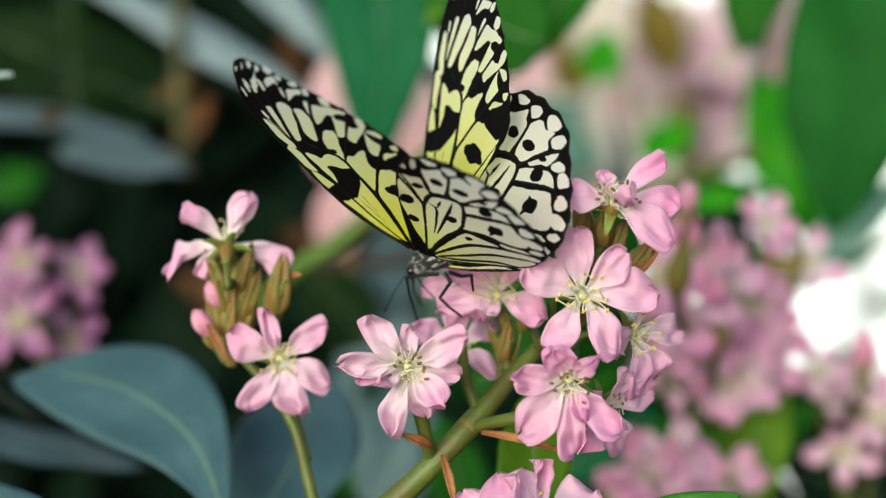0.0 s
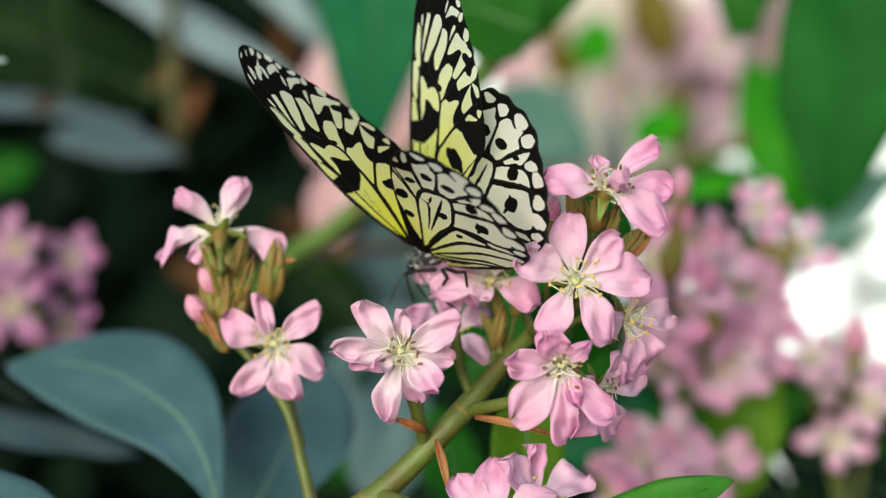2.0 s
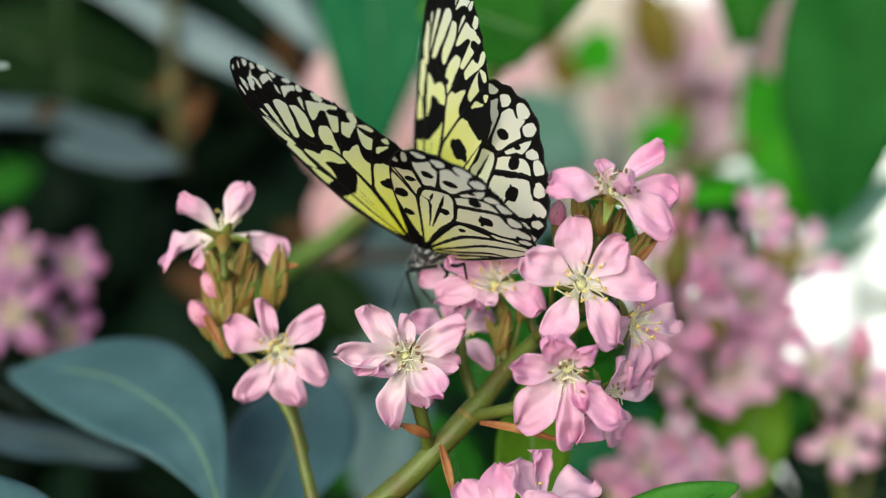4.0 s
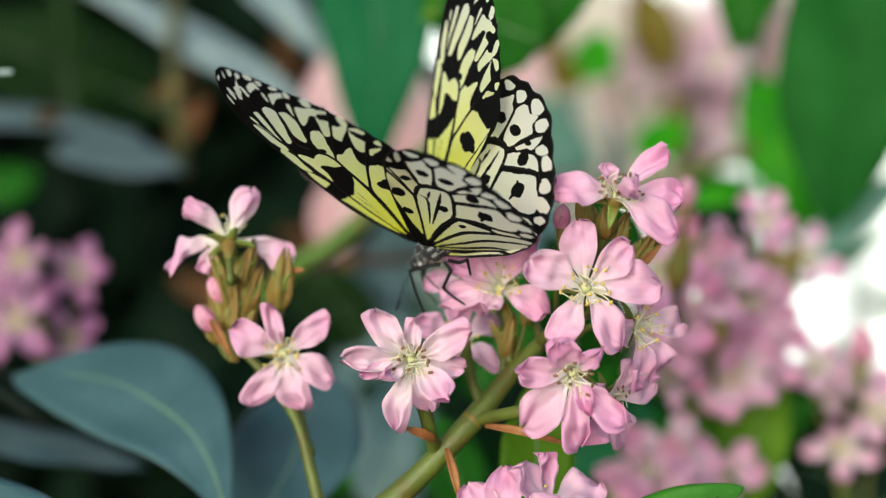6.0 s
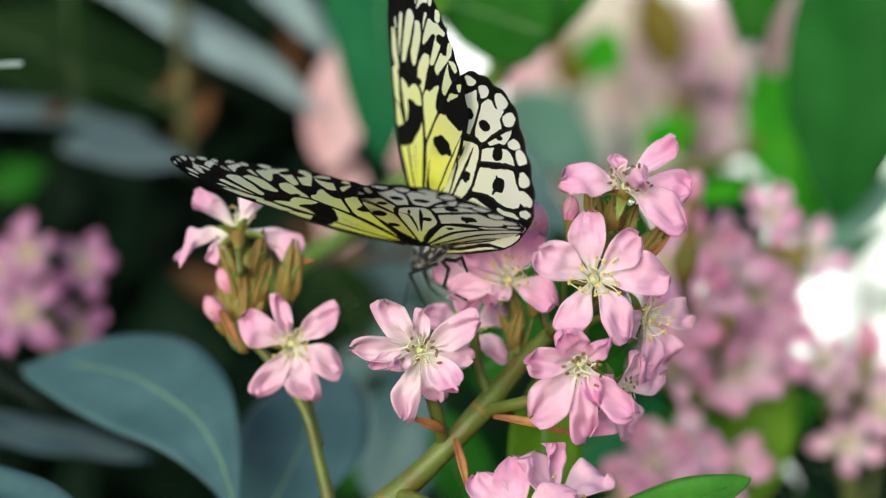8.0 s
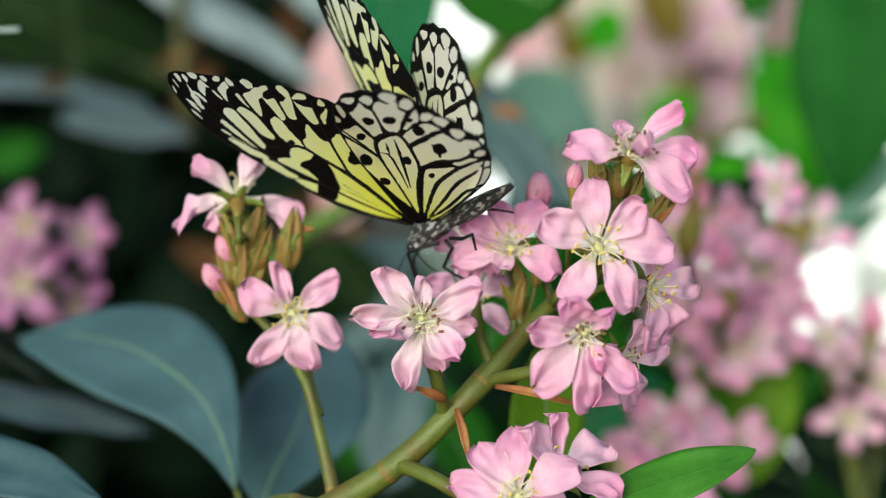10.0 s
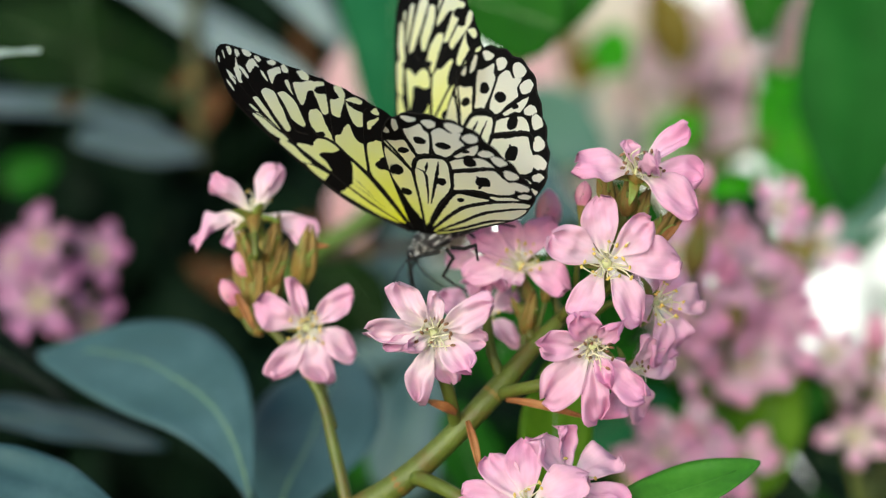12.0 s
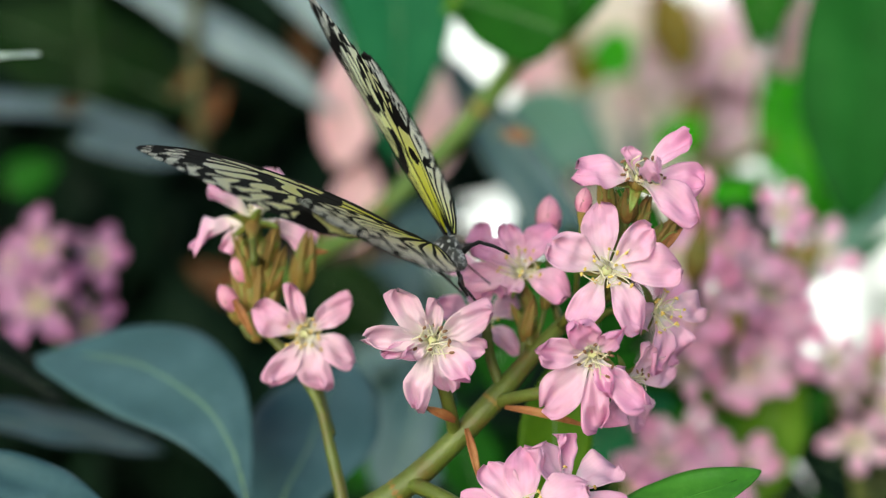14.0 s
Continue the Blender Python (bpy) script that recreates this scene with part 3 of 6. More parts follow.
# ---- far foliage ----
def foliage(name, mat, count, x0, x1, z0, z1, y0, y1, size, seed, label):
    """A mass of small leaves that nobody could count, in one mesh."""
    rng = random.Random(seed)
    vs, fs = [], []
    for k in range(count):
        c = Vector((rng.uniform(x0, x1), rng.uniform(y0, y1), rng.uniform(z0, z1)))
        d = Vector((rng.uniform(-1, 1), rng.uniform(-0.6, 0.3), rng.uniform(-1, 0.6)))
        m = frame_matrix(c, d, (rng.uniform(-0.6, 0.6), -0.6, rng.uniform(0.2, 1.0)))
        s = size * rng.uniform(0.6, 1.3)
        v1, f1 = sheet(6, 2, leaf_data(s, s * 0.42, 0.2, -0.1, k, 0.42, 0.05), 0.0005)
        fs += [tuple(i + len(vs) for i in f) for f in f1]
        vs += [m @ Vector(v) for v in v1]
    return tagged(link(name, mesh_from(name, vs, fs, [mat])), label, "foliage", "", "stuff")


# the shrub's darkness lies in its leaf colour; nothing overhead shades it
foliage("dark_foliage", LEAF_SHADE, 950, -0.95, -0.17, 0.75, 1.75, 1.0, 1.7, 0.2, 5, "dense green shrub leaves with deep shade in their colour")
foliage("dark_foliage", LEAF_SHADE, 150, -1.4, -0.36, 0.6, 1.9, 1.8, 2.0, 0.5, 15, "large leaves closing the shrub, colour darkened as if shaded")
foliage("green_foliage", LEAF_BRIGHT, 70, 0.30, 0.85, 1.2, 1.7, 0.9, 1.5, 0.14, 6, "fresh green shrub leaves, brighter than the rest")
foliage("low_foliage", LEAF_SHADE, 260, -0.5, 0.26, 0.4, 1.0, 0.7, 1.5, 0.18, 7, "green shrub leaves low behind the flowers, darkened for shade")

foliage("low_foliage", LEAF_MID, 190, 0.2, 0.9, 0.3, 1.0, 0.8, 1.4, 0.15, 8, "green shrub leaves low beside the bright glass")
foliage("shrub_foliage", LEAF_MID, 90, 0.0, 0.22, 0.8, 1.0, 0.95, 1.4, 0.15, 9, "green shrub leaves behind the flower cluster")

# ---- the large leaves ----
leaf((-0.0601, 0.0313, 1.1298), (-0.1386, 0.0994, 1.1600), 0.0382, (0.1054, -0.7836, 0.6123), LEAF_BLUE, "broad blue-green leaf with a pale curved midrib, matt and smooth", 0.06, -0.05, 1, 0.6, 0.02, [(-0.0547, 0.0249, 1.1157)], sweep=-0.165)
leaf((-0.1671, 0.0787, 1.2539), (-0.1265, 0.0691, 1.2567), 0.0023, (0.0000, -0.7329, 0.6803), LEAF_PALE_SHEEN, "slim pale leaf tip at the edge of the shrub", 0.1, -0.02, 41)
leaf((-0.0551, 0.0553, 1.1179), (-0.0403, 0.1293, 1.1539), 0.0429, (-0.1397, -0.6730, 0.7264), LEAF_BLUE, "blue-green leaf hanging below the flowers", 0.08, -0.04, 2, 0.5)
leaf((-0.1398, 0.0078, 1.1488), (-0.0878, -0.0033, 1.1358), 0.0178, (0.0995, -0.5105, 0.8541), LEAF_BLUE, "blue-green leaf tip low on the shrub", 0.1, -0.04, 3, rib=False)
leaf((-0.1794, 0.1006, 1.1729), (-0.1348, 0.1273, 1.1377), 0.0312, (0.0000, -0.3289, 0.9444), LEAF_SHADE, "green leaf seen along a face coloured as if shaded", 0.1, -0.1, 4)
leaf((-0.1767, 0.1269, 1.1345), (-0.1142, 0.1848, 1.1079), 0.0234, (0.0529, -0.4378, 0.8975), LEAF_BLUE, "blue-grey leaf lying flat under the broad leaf", 0.1, -0.05, 5)
leaf((-0.3075, 0.4186, 1.2399), (-0.1603, 0.4280, 1.2286), 0.0456, (0.1030, -0.2616, 0.9597), LEAF_SLATE, "slate-grey leaf blade in the half shade", 0.1, -0.06, 6)
leaf((-0.2018, 0.3970, 1.2215), (-0.1346, 0.4062, 1.2109), 0.0445, (0.1009, -0.4120, 0.9056), LEAF_SLATE, "slate-grey leaf tip with a silvery sheen", 0.1, -0.05, 7)
leaf((-0.2068, 0.4867, 1.3138), (-0.0656, 0.4392, 1.2368), 0.0437, (0.3107, -0.3769, 0.8726), LEAF_PALE_SHEEN, "long glossy leaf hanging diagonally, sky sheen in its colour", 0.1, -0.06, 8)
leaf((-0.1480, 0.5317, 1.3585), (-0.0623, 0.4824, 1.2658), 0.0388, (0.3293, -0.4655, 0.8215), LEAF_PALE_SHEEN, "glossy leaf above, sky sheen in its colour", 0.1, -0.06, 9)
leaf((-0.0306, 0.3536, 1.3817), (-0.0309, 0.3465, 1.2129), 0.0633, (0.0990, -0.9744, 0.2020), LEAF_TEAL, "broad deep green leaf pointing straight down", 0.12, -0.04, 10, 0.35)
leaf((0.0401, 0.2068, 1.2699), (-0.0081, 0.2184, 1.2875), 0.0364, (-0.0990, -0.9744, 0.2020), LEAF_MID, "glossy green leaf with its tip over the bright gap", 0.12, -0.03, 11, 0.32)
leaf((0.0217, 0.2106, 1.2590), (0.0659, 0.2259, 1.3090), 0.0211, (-0.0990, -0.9744, 0.2020), LEAF_MID, "green leaf running up along the branch", 0.12, -0.03, 95, 0.5)
leaf((0.1965, 0.2913, 1.3539), (0.1742, 0.2845, 1.1895), 0.0629, (-0.1476, -0.9685, 0.2007), LEAF_EMERALD, "large deep green leaf hanging down", 0.10, -0.04, 12, 0.5, rib_mat=LEAF_SHADE_GREEN)
leaf((0.1662, 0.3904, 1.3421), (0.1508, 0.3831, 1.2702), 0.0346, (0.0000, -0.9547, 0.2975), LEAF_MID, "fresh green leaf hanging down", 0.12, -0.04, 13)
leaf((0.1711, 0.3542, 1.1830), (0.1668, 0.3820, 1.2588), 0.0197, (-0.1881, -0.9061, 0.3790), LEAF_BRIGHT, "bright green leaf among the deeper green ones", 0.12, -0.04, 14)
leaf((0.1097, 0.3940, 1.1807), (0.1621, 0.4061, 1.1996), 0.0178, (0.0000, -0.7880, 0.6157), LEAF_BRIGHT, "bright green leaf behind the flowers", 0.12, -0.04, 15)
leaf((0.0895, 0.2933, 1.1799), (0.1612, 0.3151, 1.1943), 0.0292, (0.0000, -0.4930, 0.8700), LEAF_SHADE, "green leaf beside the bright ones, shade in its colour", 0.12, -0.04, 16)
leaf((0.1641, 0.3125, 1.1679), (0.2227, 0.3273, 1.2127), 0.0186, (0.0000, -0.7880, 0.6157), LEAF_SAGE, "pale grey-green leaf beside the bright glass", 0.1, -0.04, 17)
leaf((0.1579, 0.2918, 1.1625), (0.2085, 0.3044, 1.1862), 0.0067, (0.0000, -0.7880, 0.6157), LEAF_TEAL, "narrow green leaf crossing the bright glass", 0.1, -0.04, 84)
leaf((0.0288, -0.0275, 1.1418), (0.0717, -0.0190, 1.1542), 0.0143, (-0.1036, -0.5367, 0.8374), LEAF_NEAR, "toothed bright green leaf tip below the flowers", 0.15, 0.05, 18, 0.5, 0.02, None, 0.06, True, 0.0, LEAF_NEAR)
leaf((0.0236, 0.0219, 1.1331), (0.0253, 0.0309, 1.1721), 0.0195, (0.0497, -0.9780, 0.2027), LEAF_YELLOW, "yellow-green young leaf standing under the flower", 0.15, -0.03, 19)
leaf((0.1173, 0.2030, 1.0821), (0.1362, 0.2297, 1.1465), 0.0271, (-0.0976, -0.9502, 0.2961), LEAF_YELLOW, "yellow-green leaf among the flowers behind", 0.12, -0.04, 20)
leaf((0.1163, 0.2340, 1.0903), (0.1565, 0.2375, 1.1237), 0.0214, (0.0000, -0.8664, 0.4994), LEAF_MID, "green leaf behind the flowers", 0.12, -0.04, 21)
leaf((0.0329, 0.5207, 1.2436), (0.0955, 0.5371, 1.2056), 0.0480, (0.0000, -0.9225, 0.3859), LEAF_SAGE, "sage-green leaf far back in the shrub", 0.1, -0.04, 22)
leaf((0.0585, 0.6167, 1.1982), (0.1090, 0.6320, 1.2480), 0.0459, (0.0000, -0.9225, 0.3859), LEAF_SAGE, "sage-green leaf behind the upper flower", 0.1, -0.04, 83)
leaf((0.0510, 0.7415, 1.2395), (0.0771, 0.7569, 1.2914), 0.0365, (0.0000, -0.9225, 0.3859), LEAF_PINK, "cream-pink leaf beside the branch", 0.1, -0.04, 82)
leaf((0.0803, 0.3898, 1.1407), (-0.0125, 0.4128, 1.2717), 0.0290, (0.0000, -0.9225, 0.3859), LEAF_BLUE, "slate-blue leaf running slantwise behind the branch", 0.1, -0.04, 81)
leaf((-0.0654, 0.4361, 1.2057), (-0.0547, 0.4639, 1.2812), 0.0343, (0.0000, -0.9547, 0.2975), LEAF_PINK, "pale pink variegated leaf far back", 0.1, -0.04, 23)
leaf((-0.0189, 0.4553, 1.1956), (-0.0115, 0.4730, 1.2707), 0.0352, (0.0000, -0.9547, 0.2975), LEAF_PINK, "pale pink variegated leaf behind the butterfly", 0.1, -0.04, 24)
leaf((-0.0634, 0.4515, 1.1603), (-0.0510, 0.4568, 1.2113), 0.0288, (0.0000, -0.9547, 0.2975), LEAF_PINK, "pale pink leaf low behind the butterfly", 0.1, -0.04, 25)
leaf((-0.3063, 0.6140, 1.1844), (-0.2728, 0.6257, 1.1994), 0.0287, (0.0000, -0.8846, 0.4664), LEAF_MID, "small green leaf in the shade", 0.1, -0.04, 26)
leaf((0.0722, 0.6615, 1.1440), (0.0777, 0.6696, 1.2240), 0.0281, (0.0000, -0.9547, 0.2975), LEAF_BLUE, "slate-green leaf far back in the shrub", 0.1, -0.04, 27)
leaf((0.0910, 1.1153, 1.1580), (0.1591, 1.1331, 1.3307), 0.0577, (0.0000, -0.9547, 0.2975), LEAF_CREAM, "pale pinkish leaf far back in the shrub", 0.1, -0.04, 28)
leaf((0.1775, 1.2174, 1.1711), (0.2314, 1.2401, 1.3922), 0.0585, (0.0000, -0.9547, 0.2975), LEAF_CREAM, "pale cream leaf far back in the shrub", 0.1, -0.04, 29)
leaf((0.2815, 1.1161, 1.1592), (0.2397, 1.1363, 1.3599), 0.0577, (0.0000, -0.9547, 0.2975), LEAF_BEIGE, "pale straw-coloured leaf far back", 0.1, -0.04, 30)
leaf((0.1109, 0.7238, 1.2610), (0.1262, 0.7373, 1.2990), 0.0340, (0.0000, -0.9547, 0.2975), LEAF_BRIGHT, "bright green leaf far back in the shrub", 0.1, -0.04, 31)
leaf((0.1777, 0.6872, 1.1957), (0.1688, 0.7014, 1.2363), 0.0164, (0.0000, -0.9225, 0.3859), LEAF_OLIVE, "brown-olive leaf under the far flowers", 0.1, -0.04, 87)
leaf((0.0917, 0.7427, 1.2505), (0.1096, 0.7562, 1.2830), 0.0257, (0.0000, -0.9225, 0.3859), LEAF_OLIVE, "olive leaf beside the bright one", 0.1, -0.04, 86)
leaf((0.1339, 0.6382, 1.2094), (0.1745, 0.6506, 1.2309), 0.0273, (0.0000, -0.9225, 0.3859), LEAF_BRIGHT, "small bright green leaf among the far flowers", 0.1, -0.04, 85)
leaf((0.2115, 0.6162, 1.1878), (0.2093, 0.6348, 1.2717), 0.0161, (0.0000, -0.9547, 0.2975), LEAF_BRIGHT, "fresh green leaf far back beside the pink flowers", 0.1, -0.04, 32)
leaf((0.1851, 0.4616, 1.1512), (0.1266, 0.4659, 1.1959), 0.0388, (0.0000, -0.9225, 0.3859), LEAF_MID, "green leaf behind the crowded flowers", 0.1, -0.04, 33)
leaf((0.1149, 0.3252, 1.0975), (0.0847, 0.3097, 1.1437), 0.0328, (0.0000, -0.9225, 0.3859), LEAF_MID, "green leaf under the crowded flowers", 0.1, -0.04, 34)
leaf((0.0466, 0.2535, 1.0872), (0.0931, 0.2567, 1.1169), 0.0270, (0.0000, -0.8846, 0.4664), LEAF_TEAL, "green leaf low behind the cluster", 0.1, -0.04, 35)
leaf((0.1675, 0.3009, 1.0545), (0.1223, 0.3026, 1.0727), 0.0292, (0.0000, -0.8428, 0.5383), LEAF_SHADE, "leaf at the foot of the flowers, darkened for shade", 0.1, -0.04, 36)
leaf((0.1095, 0.2681, 1.1299), (0.1322, 0.2652, 1.1002), 0.0225, (0.0000, -0.8846, 0.4664), LEAF_YELLOW, "yellow-green leaf among the flowers", 0.1, -0.04, 37)
leaf((-0.0287, 0.3001, 1.0532), (-0.0135, 0.3268, 1.1184), 0.0398, (0.0000, -0.9225, 0.3859), LEAF_BLUE, "grey-green leaf behind the stem", 0.1, -0.04, 38)
leaf((0.0115, 0.2221, 1.0758), (-0.0027, 0.2460, 1.1135), 0.0257, (0.0000, -0.9225, 0.3859), LEAF_MID, "green leaf behind the stem", 0.1, -0.04, 39)
leaf((0.0374, 0.0507, 1.1686), (0.0405, 0.0535, 1.1963), 0.0246, (0.0000, -0.9547, 0.2975), LEAF_MID, "green leaf close behind the cluster", 0.1, -0.04, 42)
leaf((0.0516, 0.0635, 1.1953), (0.0448, 0.0658, 1.2186), 0.0184, (0.0000, -0.9547, 0.2975), LEAF_MID, "green leaf behind the upper flower", 0.1, -0.04, 43)
leaf((-0.0433, 0.5058, 1.0997), (-0.0848, 0.5108, 1.1507), 0.0446, (0.0000, -0.9225, 0.3859), LEAF_SHADE_GREEN, "green leaf behind the stalk, shade put in its colour", 0.1, -0.04, 44)
leaf((0.2272, 0.3207, 1.0493), (0.1615, 0.3232, 1.0760), 0.0409, (0.0000, -0.8846, 0.4664), LEAF_SHADE, "leaf low at the back, darkened for shade", 0.1, -0.04, 45)
leaf((0.1110, 0.2811, 1.0597), (0.0696, 0.2841, 1.0902), 0.0386, (0.0000, -0.8846, 0.4664), LEAF_SHADE, "leaf behind the low flowers, darkened for shade", 0.1, -0.04, 47)
leaf((-0.0638, 0.5043, 1.0860), (-0.0022, 0.5073, 1.1137), 0.0343, (0.0000, -0.8846, 0.4664), LEAF_BLUE, "blue-grey leaf far behind the withering flower", 0.1, -0.04, 49)
leaf((-0.0276, 0.4472, 1.0178), (-0.0154, 0.4827, 1.0698), 0.0291, (0.0000, -0.8846, 0.4664), LEAF_GREY, "pale grey-green leaf behind the stem", 0.1, -0.04, 50)
leaf((0.0313, 0.4877, 1.1168), (-0.0159, 0.4905, 1.1465), 0.0302, (0.0000, -0.8846, 0.4664), LEAF_GREY, "grey-green leaf behind the butterfly's feet", 0.1, -0.04, 51)
leaf((-0.0508, 0.4020, 1.0675), (-0.0571, 0.4056, 1.1038), 0.0243, (0.0000, -0.8846, 0.4664), LEAF_BLUE, "blue-grey leaf tip behind the stalk", 0.1, -0.04, 52)
leaf((-0.0060, 0.6099, 1.1332), (0.0093, 0.6226, 1.1590), 0.0268, (0.0000, -0.8846, 0.4664), LEAF_BEIGE, "pale straw-coloured leaf behind the butterfly", 0.1, -0.04, 53)
leaf((0.1823, 0.8117, 1.1348), (0.1723, 0.8233, 1.2492), 0.0552, (0.0000, -0.9225, 0.3859), LEAF_CREAM, "pale cream-coloured leaf behind the upper flower", 0.1, -0.04, 54)
leaf((0.1280, 0.9156, 1.1698), (0.1523, 0.9248, 1.2594), 0.0399, (0.0000, -0.9225, 0.3859), LEAF_PINK, "pale pinkish leaf behind the upper flower", 0.1, -0.04, 55)
leaf((0.1236, 0.6158, 1.1872), (0.0773, 0.6218, 1.2477), 0.0420, (0.0000, -0.9225, 0.3859), LEAF_GREY, "grey-green leaf behind the butterfly's hindwing", 0.1, -0.04, 56)
leaf((0.2125, 0.4332, 1.1672), (0.1864, 0.4494, 1.2289), 0.0193, (-0.1881, -0.9061, 0.3790), LEAF_BRIGHT, "slim lime-green leaf among the deeper green ones", 0.12, -0.04, 57)
leaf((0.2133, 1.0213, 1.2181), (0.2044, 1.0343, 1.3466), 0.0592, (0.0000, -0.9225, 0.3859), LEAF_CREAM, "straw-coloured leaf among the far pink flowers", 0.1, -0.04, 58)
leaf((0.2834, 1.0200, 1.2025), (0.2610, 1.0324, 1.3255), 0.0484, (0.0000, -0.9225, 0.3859), LEAF_PINK, "pinkish leaf among the far flowers", 0.1, -0.04, 59)
leaf((-0.1155, 0.5076, 1.1198), (-0.1637, 0.5098, 1.1433), 0.0206, (0.0000, -0.8846, 0.4664), LEAF_DRY, "withered brown leaf in the shade", 0.1, -0.1, 61)
leaf((-0.0596, 0.6107, 1.1442), (-0.1093, 0.6121, 1.1591), 0.0191, (0.0000, -0.8846, 0.4664), LEAF_DRY, "withered brown leaf behind the stalk", 0.1, -0.1, 62)
leaf((-0.0901, 0.5715, 1.2537), (-0.1049, 0.5755, 1.2933), 0.0109, (0.0000, -0.8846, 0.4664), LEAF_DRY, "withered brown leaf hanging in the shrub", 0.1, -0.1, 63)
leaf((0.0810, 0.5620, 1.1537), (0.1003, 0.5723, 1.2549), 0.0326, (0.0000, -0.9225, 0.3859), LEAF_CREAM, "cream-coloured leaf behind the small bud", 0.1, -0.04, 64)
leaf((0.1413, 0.8754, 1.2683), (0.1070, 0.8859, 1.3730), 0.0719, (0.0000, -0.9225, 0.3859), LEAF_CREAM, "pale pinkish leaf above the far flowers", 0.1, -0.04, 65)
leaf((-0.1680, 0.5597, 1.2388), (-0.3120, 0.5652, 1.2985), 0.0753, (0.0000, -0.8846, 0.4664), LEAF_SHADE_GREEN, "green leaf high in the shrub, shade put in its colour", 0.1, -0.04, 66)
leaf((-0.2178, 0.4992, 1.2387), (-0.2278, 0.5202, 1.3466), 0.0208, (0.1925, -0.9369, 0.2920), LEAF_SHADE_GREEN, "narrow upright green leaf, shade put in its colour", 0.1, -0.04, 67)
leaf((-0.1747, 0.5201, 1.2457), (-0.1474, 0.5223, 1.2664), 0.0089, (0.0000, -0.8846, 0.4664), LEAF_DRY, "curled rust-brown leaf by the upright twig", 0.1, -0.1, 68)
leaf((-0.1945, 0.3384, 1.2381), (-0.1834, 0.3489, 1.2422), 0.0071, (0.0000, -0.9225, 0.3859), LEAF_DRY, "rust-brown spot of a dead leaf on the slate one", 0.1, -0.04, 89)
leaf((-0.1589, 0.4974, 1.2190), (-0.1372, 0.5110, 1.2527), 0.0161, (0.0000, -0.9225, 0.3859), LEAF_DRY, "withered rust leaf behind the upright twig", 0.1, -0.04, 88)
leaf((0.1883, 0.8252, 1.2676), (0.1648, 0.8325, 1.3407), 0.0414, (0.0000, -0.9225, 0.3859), LEAF_OLIVE, "olive-brown leaf among the far flowers", 0.1, -0.04, 69)
leaf((0.1957, 0.8183, 1.1990), (0.1883, 0.8243, 1.2584), 0.0207, (0.0000, -0.9225, 0.3859), LEAF_OLIVE, "olive-brown stalk leaf among the far flowers", 0.1, -0.04, 70)
leaf((0.0940, 0.8243, 1.2624), (0.0844, 0.8299, 1.3173), 0.0276, (0.0000, -0.9225, 0.3859), LEAF_OLIVE, "olive leaf behind the green twig", 0.1, -0.04, 71)
leaf((0.2119, 0.4949, 1.1814), (0.1929, 0.5036, 1.2680), 0.0268, (-0.0953, -0.9183, 0.3841), LEAF_BRIGHT, "lime-green leaf beside the large dark one", 0.12, -0.04, 72)
leaf((0.2100, 0.5757, 1.1846), (0.1604, 0.5864, 1.1929), 0.0220, (-0.0953, -0.9183, 0.3841), LEAF_MID, "fresh green leaf behind the pink flowers", 0.12, -0.04, 73)
leaf((0.2379, 0.3826, 1.0651), (0.1813, 0.3866, 1.1060), 0.0326, (0.0000, -0.8846, 0.4664), LEAF_SHADE_GREEN, "green leaf below the bright glass, darkened for shade", 0.1, -0.04, 74)
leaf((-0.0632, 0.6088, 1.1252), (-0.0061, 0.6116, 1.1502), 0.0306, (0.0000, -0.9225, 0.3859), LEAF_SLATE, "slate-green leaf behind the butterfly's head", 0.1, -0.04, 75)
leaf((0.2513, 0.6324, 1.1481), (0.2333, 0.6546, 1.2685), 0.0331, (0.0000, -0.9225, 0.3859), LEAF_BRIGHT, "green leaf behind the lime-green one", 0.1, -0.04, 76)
leaf((0.2166, 0.4189, 1.0275), (0.1880, 0.4261, 1.0987), 0.0343, (0.0000, -0.8846, 0.4664), LEAF_SHADE_GREEN, "green leaf low behind the pale flowers, darkened for shade", 0.1, -0.04, 77)
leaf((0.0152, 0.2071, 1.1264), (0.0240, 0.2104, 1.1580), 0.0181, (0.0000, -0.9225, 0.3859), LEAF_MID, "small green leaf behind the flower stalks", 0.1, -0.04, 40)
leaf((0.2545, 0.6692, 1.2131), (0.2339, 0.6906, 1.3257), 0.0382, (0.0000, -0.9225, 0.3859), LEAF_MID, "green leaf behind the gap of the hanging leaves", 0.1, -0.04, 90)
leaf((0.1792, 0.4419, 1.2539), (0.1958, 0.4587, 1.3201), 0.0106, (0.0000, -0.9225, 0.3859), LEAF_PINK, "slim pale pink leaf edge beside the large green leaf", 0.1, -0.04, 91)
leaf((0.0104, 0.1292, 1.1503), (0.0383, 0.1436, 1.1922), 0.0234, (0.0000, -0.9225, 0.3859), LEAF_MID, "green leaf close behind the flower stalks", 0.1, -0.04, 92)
leaf((0.0637, 0.1500, 1.1550), (0.0378, 0.1643, 1.1984), 0.0243, (0.0000, -0.9225, 0.3859), LEAF_SHADE_GREEN, "green leaf behind the middle of the cluster, darkened for shade", 0.1, -0.04, 93)
leaf((0.0439, 0.2270, 1.1226), (0.0826, 0.2409, 1.1587), 0.0304, (0.0000, -0.9225, 0.3859), LEAF_MID, "green leaf behind the lower flowers", 0.1, -0.04, 94)
